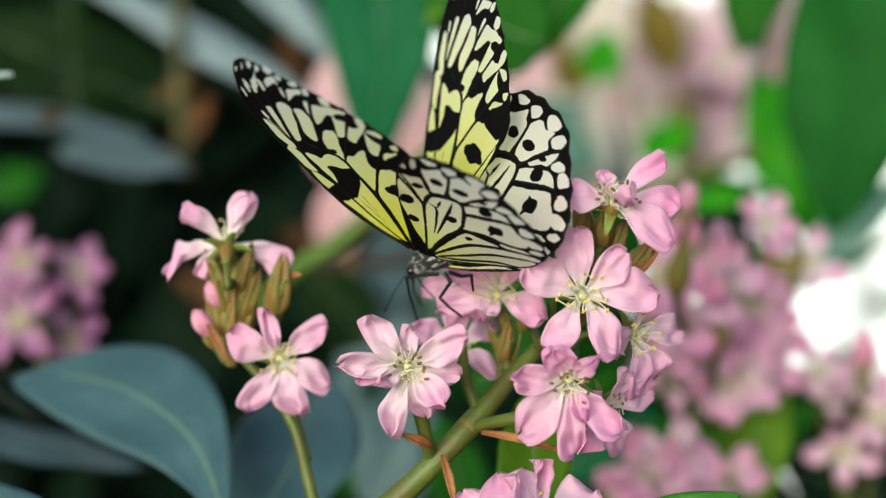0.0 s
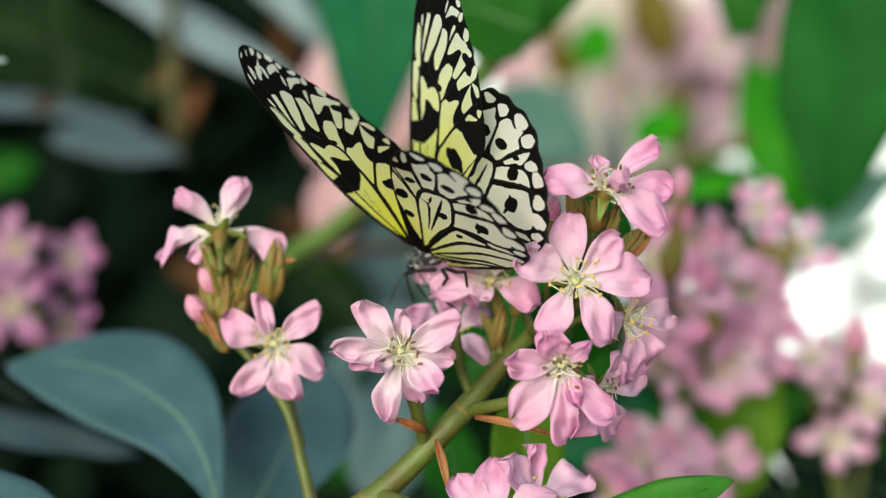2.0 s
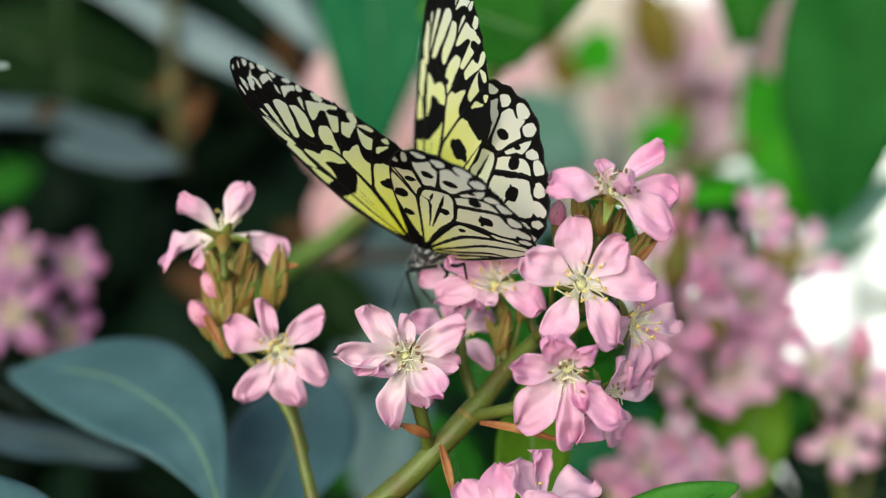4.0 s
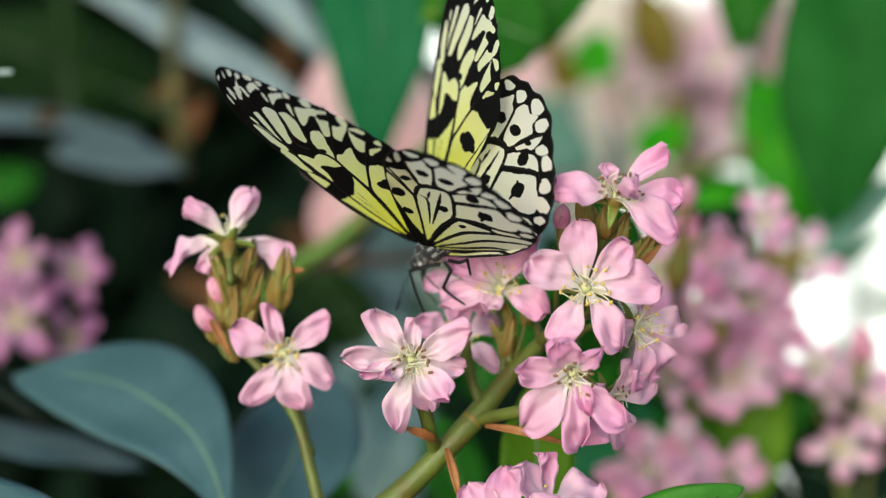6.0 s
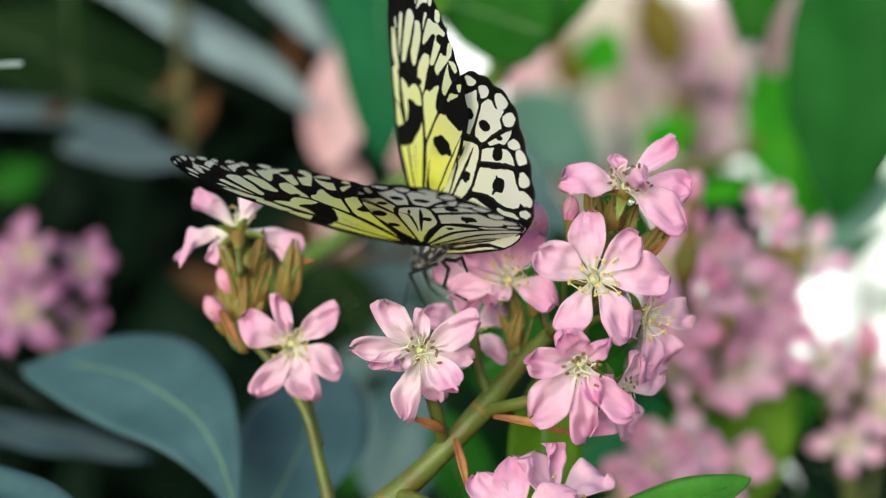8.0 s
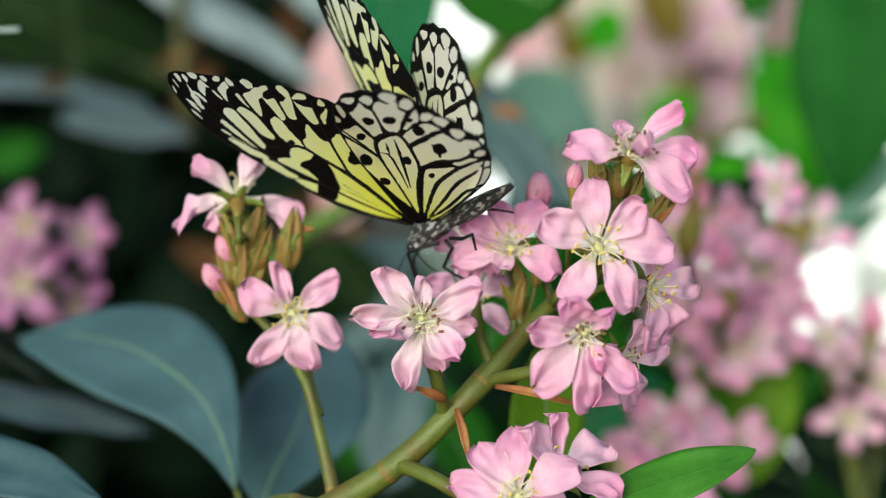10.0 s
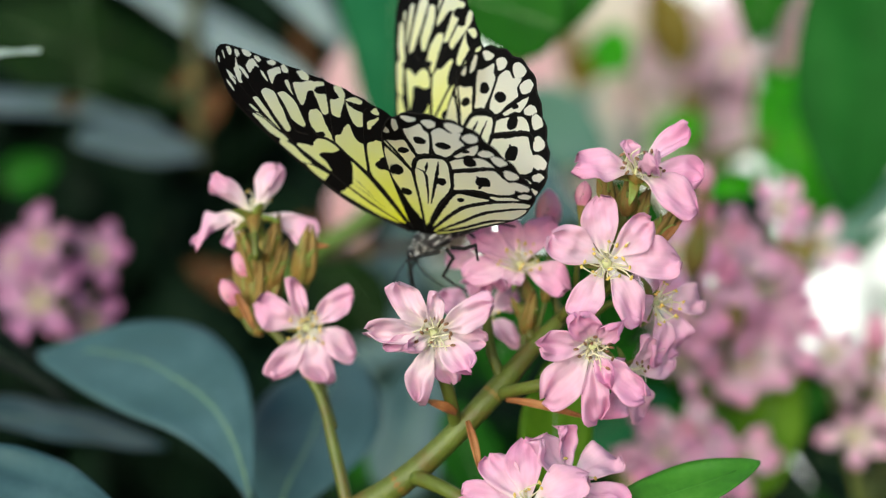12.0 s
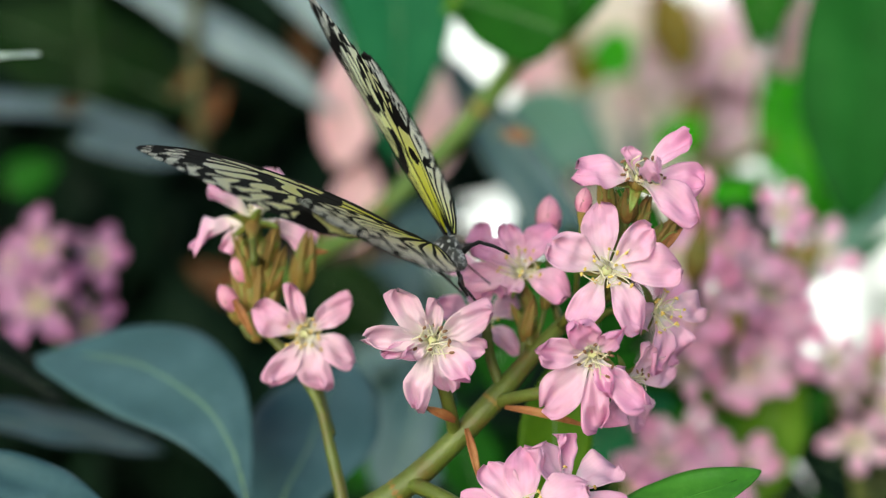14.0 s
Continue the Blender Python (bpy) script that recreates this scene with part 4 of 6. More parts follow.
leaf((-0.0008, 0.1980, 1.2843), (-0.0075, 0.2074, 1.2779), 0.0048, (0.0000, -0.9225, 0.3859), LEAF_YELLOW, "small pale curled leaf tip over the bright gap", 0.1, 0.12, 96)
leaf((-0.0548, 0.5500, 1.1036), (-0.0211, 0.5653, 1.1509), 0.0431, (0.0000, -0.9225, 0.3859), LEAF_BLUE, "blue-green leaf in the half shade behind the butterfly", 0.1, -0.04, 102)
leaf((0.0341, 0.4359, 1.1654), (0.0456, 0.4483, 1.1865), 0.0187, (0.0000, -0.9225, 0.3859), LEAF_BLUE, "slate-blue leaf tip behind the hindwing", 0.1, -0.04, 103)
leaf((-0.0431, 0.5808, 1.1455), (-0.0006, 0.5937, 1.1719), 0.0352, (0.0000, -0.9225, 0.3859), LEAF_BLUE, "blue-green leaf crossing behind the shaded branch", 0.1, -0.04, 104)
leaf((0.1020, 0.7650, 1.2711), (0.1403, 0.7764, 1.2830), 0.0183, (0.0000, -0.9225, 0.3859), LEAF_BRIGHT, "small fresh green leaf far back", 0.1, -0.04, 101)

# ---- branches ----
def branch(name, pts, radii, mat, label, n=24, scars=()):
    """A branch: its shoot, and the ring-like scars where leaves and stalks sat."""
    ob = tagged(new(name), label, "branch")
    tube("shoot", pts, radii, mat, ob, 12, n, "", 0.12)
    path = smooth_path(pts, 60)
    rad = np.interp(np.linspace(0, 1, 61), np.linspace(0, 1, len(radii)), radii)
    for u in scars:
        k = min(max(int(u * 60), 1), 58)
        q = rad[k]
        a, b = path[k - 1], path[k + 1]
        d = (b - a).normalized() * q * 0.5
        vs, fs = tube_data([path[k] - d, path[k] - d * 0.4, path[k], path[k] + d * 0.5, path[k] + d], [q * 0.97, q * 1.03, q * 1.06, q * 1.03, q * 0.97], 12)
        link("leaf_scar", mesh_from("leaf_scar", vs, fs, [CALYX]), ob, None, "brown ring-like leaf scar")
    return ob


main = branch("flowering_branch", [(0.0282, 0.0079, 1.1892), (0.0184, 0.0010, 1.1808), (0.0090, -0.0041, 1.1709), (-0.0022, -0.0074, 1.1594), (-0.0163, -0.0069, 1.1462), (-0.0328, -0.0040, 1.1352), (-0.0542, 0.0006, 1.1218), (-0.085, 0.03, 1.0), (-0.115, 0.05, 0.5), (-0.12, 0.06, -0.02)],
              [0.0016, 0.0023, 0.0029, 0.0029, 0.0032, 0.0034, 0.0038, 0.0045, 0.006, 0.007], STEM, "olive-green flowering stem carrying the pink cluster", 60, (0.26, 0.45, 0.6))
branch("flower_stalk", [(-0.0547, 0.0094, 1.1827), (-0.0503, 0.0093, 1.1813), (-0.0391, 0.0056, 1.1673), (-0.0346, 0.0020, 1.1533), (-0.0311, -0.0025, 1.1399), (-0.0306, -0.0040, 1.1359)], [0.0011, 0.0013, 0.0014, 0.0017, 0.0018], STEM, "slender green stalk rising to the small flower group", 24, (0.35, 0.8))
branch("side_stalk", [(0.0076, -0.0054, 1.1683), (0.0169, -0.0141, 1.1722), (0.0275, -0.0178, 1.1751)], [0.0018, 0.0014], STEM, "short side stalk of the stem", 10)
branch("side_stalk", [(-0.0141, -0.0077, 1.1479), (-0.0063, -0.0168, 1.1471), (0.0045, -0.0233, 1.1432), (0.0152, -0.0245, 1.1422)], [0.0020, 0.0017], STEM, "short side stalk of the stem", 10)
branch("side_stalk", [(-0.0029, -0.0073, 1.1608), (-0.0044, -0.0124, 1.1683), (-0.0072, -0.0153, 1.1786)], [0.0018, 0.0015], STEM, "short side stalk under the withering flower", 10)
branch("side_stalk", [(0.0090, -0.0041, 1.1709), (0.0059, -0.0032, 1.1793), (0.0047, -0.0042, 1.1880)], [0.0015, 0.0013], STEM, "short side stalk of the stem", 10)
branch("side_stalk", [(-0.0547, 0.0092, 1.1806), (-0.0550, 0.0129, 1.1955), (-0.0552, 0.0154, 1.2086)], [0.0013, 0.0017], CALYX, "brown-green stalk with buds", 10)
branch("twig", [(0.0435, 0.2228, 1.2796), (0.0255, 0.2211, 1.2638), (0.0101, 0.2291, 1.2434), (-0.0129, 0.2364, 1.2177), (-0.0414, 0.2437, 1.1910), (-0.0612, 0.2523, 1.1780), (-0.0854, 0.2701, 1.1559)], [0.0050, 0.0045, 0.0041, 0.0036], TWIG_GREEN, "green twig crossing behind the butterfly", 30, (0.35, 0.62))
branch("twig", [(-0.1442, 0.4471, 1.3170), (-0.1454, 0.4427, 1.2735), (-0.1436, 0.4389, 1.2363), (-0.1420, 0.4457, 1.2048)], [0.0037, 0.0037], STEM_SHADE, "upright olive twig, shade put in its colour", 14, (0.5,))
branch("twig", [(-0.0903, 0.3318, 1.1695), (-0.0521, 0.3319, 1.1692), (-0.0139, 0.3324, 1.1727), (0.0133, 0.3330, 1.1783)], [0.0027, 0.0033], BARK, "dark brown twig far behind the cluster", 14, (0.4,))

branch("twig", [(0.1000, 0.4359, 1.1975), (0.1308, 0.4169, 1.2079), (0.1569, 0.3980, 1.2185), (0.1785, 0.3796, 1.2345)], [0.0040, 0.0036], STEM, "olive twig slanting behind the bright leaves", 14, (0.5,))

# ---- the cluster in focus ----
flower((-0.0418, 0.0074, 1.1831), (0.0994, -0.9832, 0.1533), 0, 0.0145 / 0.0145, [(106, 30, 9, 1.0, 0.75), (154, 16, 0, 1.0), (236, 12, 2, 1.05), (284, 8, 6, 1.0), (332, 14, 2, 0.95), (36, 22, 9, 1.05, 0.9)], 2, "open pink flower with six petals and a greenish centre", (-0.0347, 0.0035, 1.1574))
flower((-0.0558, 0.0117, 1.2116), (-0.1078, 0.8183, 0.5646), 0, 0.0144 / 0.0145, [(112, 10, 8, 0.98, 1.1), (40, 2, 3, 1.0, 0.95), (-20, -8, 7, 1.2, 0.95), (204, -6, 7, 1.15, 1.0), (-44, -40, 3, 0.72, 1.1)], 2, "pink flower seen from behind with a green calyx", (-0.0552, 0.0147, 1.2027), tone=PETAL_FADED)
flower((-0.0082, -0.0185, 1.1860), (-0.0995, -0.9896, 0.1040), 0, 0.0159 / 0.0145, [(126, 30, 9, 1.02, 0.95), (28, 26, 9, 1.1, 0.95), (178, 32, 7, 1.05, 0.9), (190, 16, 8, 0.8, 0.7), (254, 8, 6, 1.05, 0.8), (318, 26, 3, 0.9, 0.9), (352, 4, 1, 0.78, 0.9), (288, -6, 6, 0.8, 0.9), (84, 34, 9, 0.68, 0.8), (210, 40, 5, 0.62)], 1, "withering pale pink flower with brown anthers", (-0.0036, -0.0090, 1.1633), tone=PETAL_FADED)
flower((0.0326, -0.0226, 1.2036), (0.0000, -0.9881, 0.1541), 0, 0.0156 / 0.0145, [(98, 14, 0, 1.0), (45, 20, 1, 0.95), (3, 12, 0, 1.1), (300, 16, 2, 1.0), (240, 12, 0, 0.95), (155, 18, 1, 1.0)], 0, "open pink flower with yellow-tipped stamens", (0.0241, 0.0016, 1.1865))
flower((0.0296, -0.0248, 1.1842), (-0.0494, -0.9978, -0.0441), 0, 0.0156 / 0.0145, [(175, 24, 3, 0.95), (115, 42, 1, 0.85), (228, 18, 4, 1.1), (275, 8, 7, 1.15), (318, 30, 7, 1.1), (50, 40, 5, 0.8), (295, 40, 5, 0.75)], 1, "pink flower with curled petals and brown anthers", (0.0185, -0.0109, 1.1737))
flower((0.0398, -0.0225, 1.2250), (0.1000, -0.8300, 0.5500), 0, 0.0156 / 0.0145, [(178, 14, 0, 0.97), (32, 24, 3, 0.98, 0.85), (316, 14, 2, 1.02), (285, 62, 5, 0.8), (352, 2, 1, 0.95), (120, 40, 1, 0.5)], 3, "pink flower with a folded middle petal above the cluster", (0.0327, 0.0026, 1.1957))
flower((0.0138, 0.0052, 1.1999), (-0.1030, -0.8843, 0.4554), 0, 0.0141 / 0.0145, [(55, 30, 0, 1.0), (330, 16, 0, 1.0), (200, 25, 2, 1.05), (160, 30, 1, 1.0), (255, 30, 3, 0.7), (110, 35, 1, 0.9)], 0, "pink flower with yellow stamens under the butterfly", (0.0162, 0.0001, 1.1816))
flower((0.0066, 0.0152, 1.1999), (-0.4654, -0.8634, 0.1947), 10, 0.0118 / 0.0145, [(95, 25, 0, 1.0), (170, 20, 1, 1.0), (20, 30, 2, 0.9), (245, 25, 1, 0.9), (310, 25, 0, 0.9)], 3, "pink flower with a dark olive centre behind the butterfly", (0.0162, -0.0001, 1.1802))
flower((0.0033, 0.0096, 1.1852), (0.2074, -0.7708, 0.6023), 20, 0.0131 / 0.0145, None, 2, "pink flower half hidden behind the withering one", (0.0054, -0.0035, 1.1850))
flower((0.0456, -0.0118, 1.1928), (0.6239, -0.7810, 0.0298), 0, 0.0136 / 0.0145, [(0, 20, 0, 1.0), (270, 15, 2, 1.1), (300, 5, 0, 1.1), (90, 20, 1, 0.9), (180, 25, 0, 0.9)], 0, "pink flower facing sideways at the edge of the cluster", (0.0320, 0.0017, 1.1872))
flower((0.0388, -0.0137, 1.1757), (0.5051, -0.8354, -0.2169), 0, 0.0130 / 0.0145, [(15, 10, 0, 1.0), (300, 10, 2, 1.1), (80, 20, 1, 0.9), (160, 20, 1, 0.9), (230, 20, 0, 1.0)], 3, "pink flower low at the back of the cluster", (0.0199, -0.0099, 1.1735))
flower((0.0141, -0.0311, 1.1461), (-0.1013, -0.9304, 0.3524), 0, 0.0152 / 0.0145, [(95, 14, 0, 1.05), (170, 16, 2, 1.0), (30, 22, 0, 1.05), (300, 16, 1, 1.0), (235, 16, 0, 1.0), (130, 6, 1, 1.0)], 0, "open pink flower at the foot of the cluster", (0.0085, -0.0244, 1.1428))
flower((0.0233, -0.0237, 1.1491), (0.2519, -0.6884, 0.6802), 0, 0.0155 / 0.0145, [(150, 40, 3, 1.1), (95, 30, 5, 0.9), (20, 16, 0, 1.0), (320, 16, 1, 1.0), (235, 16, 0, 1.0)], 2, "pink flower with one long pale stamen", (0.0152, -0.0245, 1.1422))
bud((0.0213, 0.0121, 1.2084), (0.0000, 0.0051, 1.0000), 0.0109 / 0.0105, "plump closed pink bud", (0.0249, 0.0115, 1.1849))
bud((0.0278, -0.0112, 1.2160), (0.0990, 0.0050, 0.9951), 0.0068 / 0.0105, "closed pink bud in a green calyx", (0.0280, 0.0063, 1.1923))
bud((-0.0572, 0.0129, 1.1955), (-0.4790, -0.1227, 0.8692), 0.0081 / 0.0105, "small pink bud in a brown calyx", (-0.0543, 0.0124, 1.1912))
bud((-0.0601, 0.0121, 1.1882), (-0.5051, -0.2169, 0.8354), 0.0085 / 0.0105, "small pink bud in a brown calyx", (-0.0547, 0.0094, 1.1827))
bud((-0.0425, 0.0148, 1.1953), (0.0995, 0.1040, 0.9896), 0.0052 / 0.0105, "small faded bud in a brown-green calyx", (-0.0460, 0.0094, 1.1828))
for x, y, lean, size in ((0.0, -0.001, 0.0, 0.92), (0.0036, -0.0015, 0.3, 0.95), (-0.0034, -0.002, -0.35, 0.88), (0.0018, -0.0065, 0.15, 1.0), (-0.0022, -0.007, -0.25, 0.92), (0.0052, -0.0075, 0.4, 0.9), (-0.0036, -0.0125, -0.35, 0.85), (0.0008, -0.0125, 0.1, 0.95), (0.0042, -0.013, 0.3, 0.85), (0.0128, -0.0055, 0.15, 1.08), (0.0108, -0.0095, -0.1, 0.8), (-0.0052, -0.0165, -0.3, 0.75)):
    base = Vector((-0.0554, 0.0145, 1.2054)) + Vector((1.0000, 0.0000, 0.0000)) * x + Vector((0.0000, 0.1045, 0.9945)) * y + Vector((0.0000, -0.9945, 0.1045)) * (0.0015 * math.sin(x * 900 + y * 500))
    spent_calyx(base, Vector((0.0000, -0.0442, 0.9990)) + Vector((1.0000, 0.0000, 0.0000)) * lean, size, (-0.0534, 0.0112, 1.1847))
spent_calyx((0.0421, -0.0049, 1.2091), (0.0976, -0.0921, 0.9910), 0.0084 / 0.0105, (0.0348, 0.0023, 1.1929))
spent_calyx((0.0366, -0.0091, 1.2166), (-0.1826, -0.2677, 0.9460), 0.0066 / 0.0105, (0.0327, 0.0023, 1.1929))
spent_calyx((0.0425, -0.0113, 1.2154), (0.2762, -0.1784, 0.9444), 0.0071 / 0.0105, (0.0341, 0.0023, 1.1929))
spent_calyx((0.0336, -0.0107, 1.2208), (-0.0976, -0.0921, 0.9910), 0.0076 / 0.0105, (0.0320, 0.0023, 1.1929))
spent_calyx((0.0387, -0.0139, 1.2190), (0.0953, -0.1848, 0.9781), 0.0084 / 0.0105, (0.0334, 0.0023, 1.1929))
spent_calyx((0.0476, -0.0098, 1.2105), (0.5659, -0.0763, 0.8209), 0.0091 / 0.0105, (0.0348, 0.0023, 1.1929))
spent_calyx((0.0522, -0.0063, 1.2151), (0.4454, 0.0045, 0.8953), 0.0075 / 0.0105, (0.0376, 0.0026, 1.1957))
spent_calyx((0.0157, 0.0037, 1.1868), (0.1881, -0.1823, 0.9651), 0.0086 / 0.0105, (0.0161, -0.0022, 1.1791))
spent_calyx((0.0163, 0.0063, 1.1921), (-0.30, -0.20, 0.93), 0.0058 / 0.0105, (0.0161, -0.0022, 1.1791))
spent_calyx((0.0206, 0.0064, 1.1931), (0.15, -0.20, 0.97), 0.0056 / 0.0105, (0.0161, -0.0022, 1.1791))
spent_calyx((0.0134, 0.0058, 1.1880), (-0.50, -0.15, 0.85), 0.0052 / 0.0105, (0.0161, -0.0022, 1.1791))
spent_calyx((0.1318, 0.2160, 1.1802), (0.0953, -0.1848, 0.9781), 0.0170 / 0.0105, (0.1378, 0.2330, 1.1525))
spent_calyx((0.1375, 0.2156, 1.1769), (0.3651, -0.0862, 0.9270), 0.0170 / 0.0105, (0.1378, 0.2330, 1.1525))
spent_calyx((0.0791, 0.1219, 1.1921), (0.0953, -0.1848, 0.9781), 0.0151 / 0.0105, (0.0977, 0.1930, 1.1540))
spent_calyx((0.1004, 0.1638, 1.1629), (0.0953, -0.1848, 0.9781), 0.0145 / 0.0105, (0.1063, 0.2009, 1.1348))
bract((-0.0030, -0.0128, 1.1649), (-0.0103, -0.0164, 1.1691), 0.0023)
bract((-0.0002, -0.0150, 1.1635), (0.0031, -0.0204, 1.1518), 0.0020)
bract((0.0095, -0.0105, 1.1679), (0.0298, -0.0169, 1.1649), 0.0019)
bract((-0.0603, 0.0084, 1.1917), (-0.0553, 0.0054, 1.1831), 0.0023)
bract((-0.0435, 0.0157, 1.2027), (-0.0366, 0.0118, 1.2043), 0.0020)
bract((0.0176, 0.2269, 1.2295), (0.0301, 0.2267, 1.2286), 0.0045)
bract((0.0456, -0.0104, 1.2057), (0.0521, -0.0116, 1.2128), 0.0022)

# ---- flower clusters behind ----
def cluster(points, label, seed, sizes, stem_to, tone=None):
    rng = random.Random(seed)
    for k, (p, s) in enumerate(zip(points, sizes)):
        d = Vector((rng.uniform(-0.5, 0.5), -1, rng.uniform(-0.2, 0.6)))
        flower(p, d, rng.uniform(0, 72), s / 0.0145, None, rng.randrange(3), label, stem_to, rng.random() < 0.12, (0, 0, 1), label + " group", 22, tone or (PETAL_FADED if k % 3 == 1 else None))


# this cluster's shade comes from its mauve petal colour
cluster([(-0.1723, 0.2370, 1.1814), (-0.1525, 0.2464, 1.1758), (-0.1706, 0.2242, 1.1573), (-0.1559, 0.2433, 1.1486), (-0.1887, 0.2561, 1.1721)], "soft pink flower darkened to mauve for a shaded cluster", 3, [0.0168, 0.0147, 0.0196, 0.0147, 0.0145], (-0.1692, 0.2507, 1.1242), PETAL_SHADE_MAUVE)
cluster([(0.0921, 0.1671, 1.1916), (0.1086, 0.1952, 1.1736), (0.0859, 0.1648, 1.1710), (0.1173, 0.2031, 1.1547), (0.1085, 0.2016, 1.1414), (0.0955, 0.1928, 1.1518), (0.1285, 0.2147, 1.1689), (0.0847, 0.1916, 1.1409), (0.0782, 0.1630, 1.1842), (0.0778, 0.1708, 1.1622), (0.0992, 0.1938, 1.1897), (0.1201, 0.2066, 1.1661), (0.1311, 0.2149, 1.1489), (0.1148, 0.1989, 1.1402)], "soft pink flower crowded behind the main cluster", 4, [0.0196, 0.0207, 0.0196, 0.0189, 0.0178, 0.0186, 0.0158, 0.0153, 0.0190, 0.0200, 0.0180, 0.0190, 0.0180, 0.0190], (0.1083, 0.2092, 1.1194))
cluster([(0.1284, 0.2180, 1.1982), (0.1468, 0.2262, 1.1815), (0.1353, 0.2257, 1.1769)], "pink flower on a brown stalk behind", 5, [0.0136, 0.0161, 0.0115], (0.1378, 0.2325, 1.1478))
cluster([(0.0717, 0.1581, 1.1114), (0.0902, 0.1881, 1.1106), (0.1066, 0.1876, 1.1063), (0.0800, 0.1569, 1.1012), (0.0635, 0.1572, 1.1031)], "pink flower low behind the cluster", 6, [0.0186, 0.0197, 0.0175, 0.0186, 0.0165], (0.0910, 0.1932, 1.0662))
cluster([(0.1621, 0.2178, 1.1072), (0.1801, 0.2290, 1.1178), (0.1633, 0.2497, 1.1232), (0.1538, 0.2289, 1.1373), (0.1743, 0.2385, 1.1321)], "pale pink flower behind on a thin stalk", 7, [0.0150, 0.0140, 0.0115, 0.0128, 0.0130], (0.1739, 0.2319, 1.0542), PETAL_FADED)
cluster([(0.2294, 0.9330, 1.2938), (0.2495, 0.9296, 1.2641), (0.2197, 0.9252, 1.2243), (0.1763, 0.9848, 1.3058), (0.1141, 0.9832, 1.2901), (0.2298, 0.9212, 1.1896), (0.2208, 0.8693, 1.3041), (0.2094, 0.8967, 1.2778), (0.2313, 0.8467, 1.2799), (0.1802, 0.8963, 1.2748), (0.1594, 0.9517, 1.3263), (0.2218, 0.7904, 1.2204)], "soft pink flower far back in the shrub", 8, [0.0349, 0.0349, 0.0275, 0.0285, 0.0311, 0.0225, 0.0330, 0.0300, 0.0280, 0.0260, 0.0280, 0.0220], (0.2134, 0.9621, 1.1050), PETAL_FADED)
bud((0.0841, 0.1389, 1.2099), (0.0497, 0.0050, 0.9988), 0.0117 / 0.0105, "pink bud behind the cluster", (0.0900, 0.1671, 1.1916))
bud((0.1682, 0.2116, 1.1421), (0.0000, 0.1045, 0.9945), 0.0158 / 0.0105, "pink bud on a brown stalk behind", (0.1708, 0.2282, 1.1108))


# ---- the butterfly ----
MM = 0.001


COSTA = ([0, 3, 5, 10.6, 16.6, 24, 31, 40, 46, 53, 58.6, 64, 67.3, 69.0, 69.6], [-1.8, -3.6, -5.2, -9.0, -11.7, -12.8, -13.0, -13.0, -12.7, -11.6, -9.0, -4.6, -1.6, 0.8, 3.6])
TERMEN = ([0, 10, 20, 28, 33.4, 38.3, 43.2, 48.2, 53.1, 57.7, 62.8, 67.2, 69.0, 69.6], [0.6, 11.0, 21.5, 26.6, 25.4, 23.6, 21.8, 19.0, 16.2, 13.1, 9.8, 7.0, 5.4, 3.8])


def costa(x):
    return float(np.interp(x, *COSTA))


def trailing(x):
    return float(np.interp(x, *TERMEN)) + 0.25 * math.sin(x * 1.3) * min(max((68 - x) / 20, 0), 1)


def camber(x, y):
    return 1.6 * math.sin(math.pi * min(max(x / 74, 0), 1)) - 0.0007 * (y - 8) ** 2


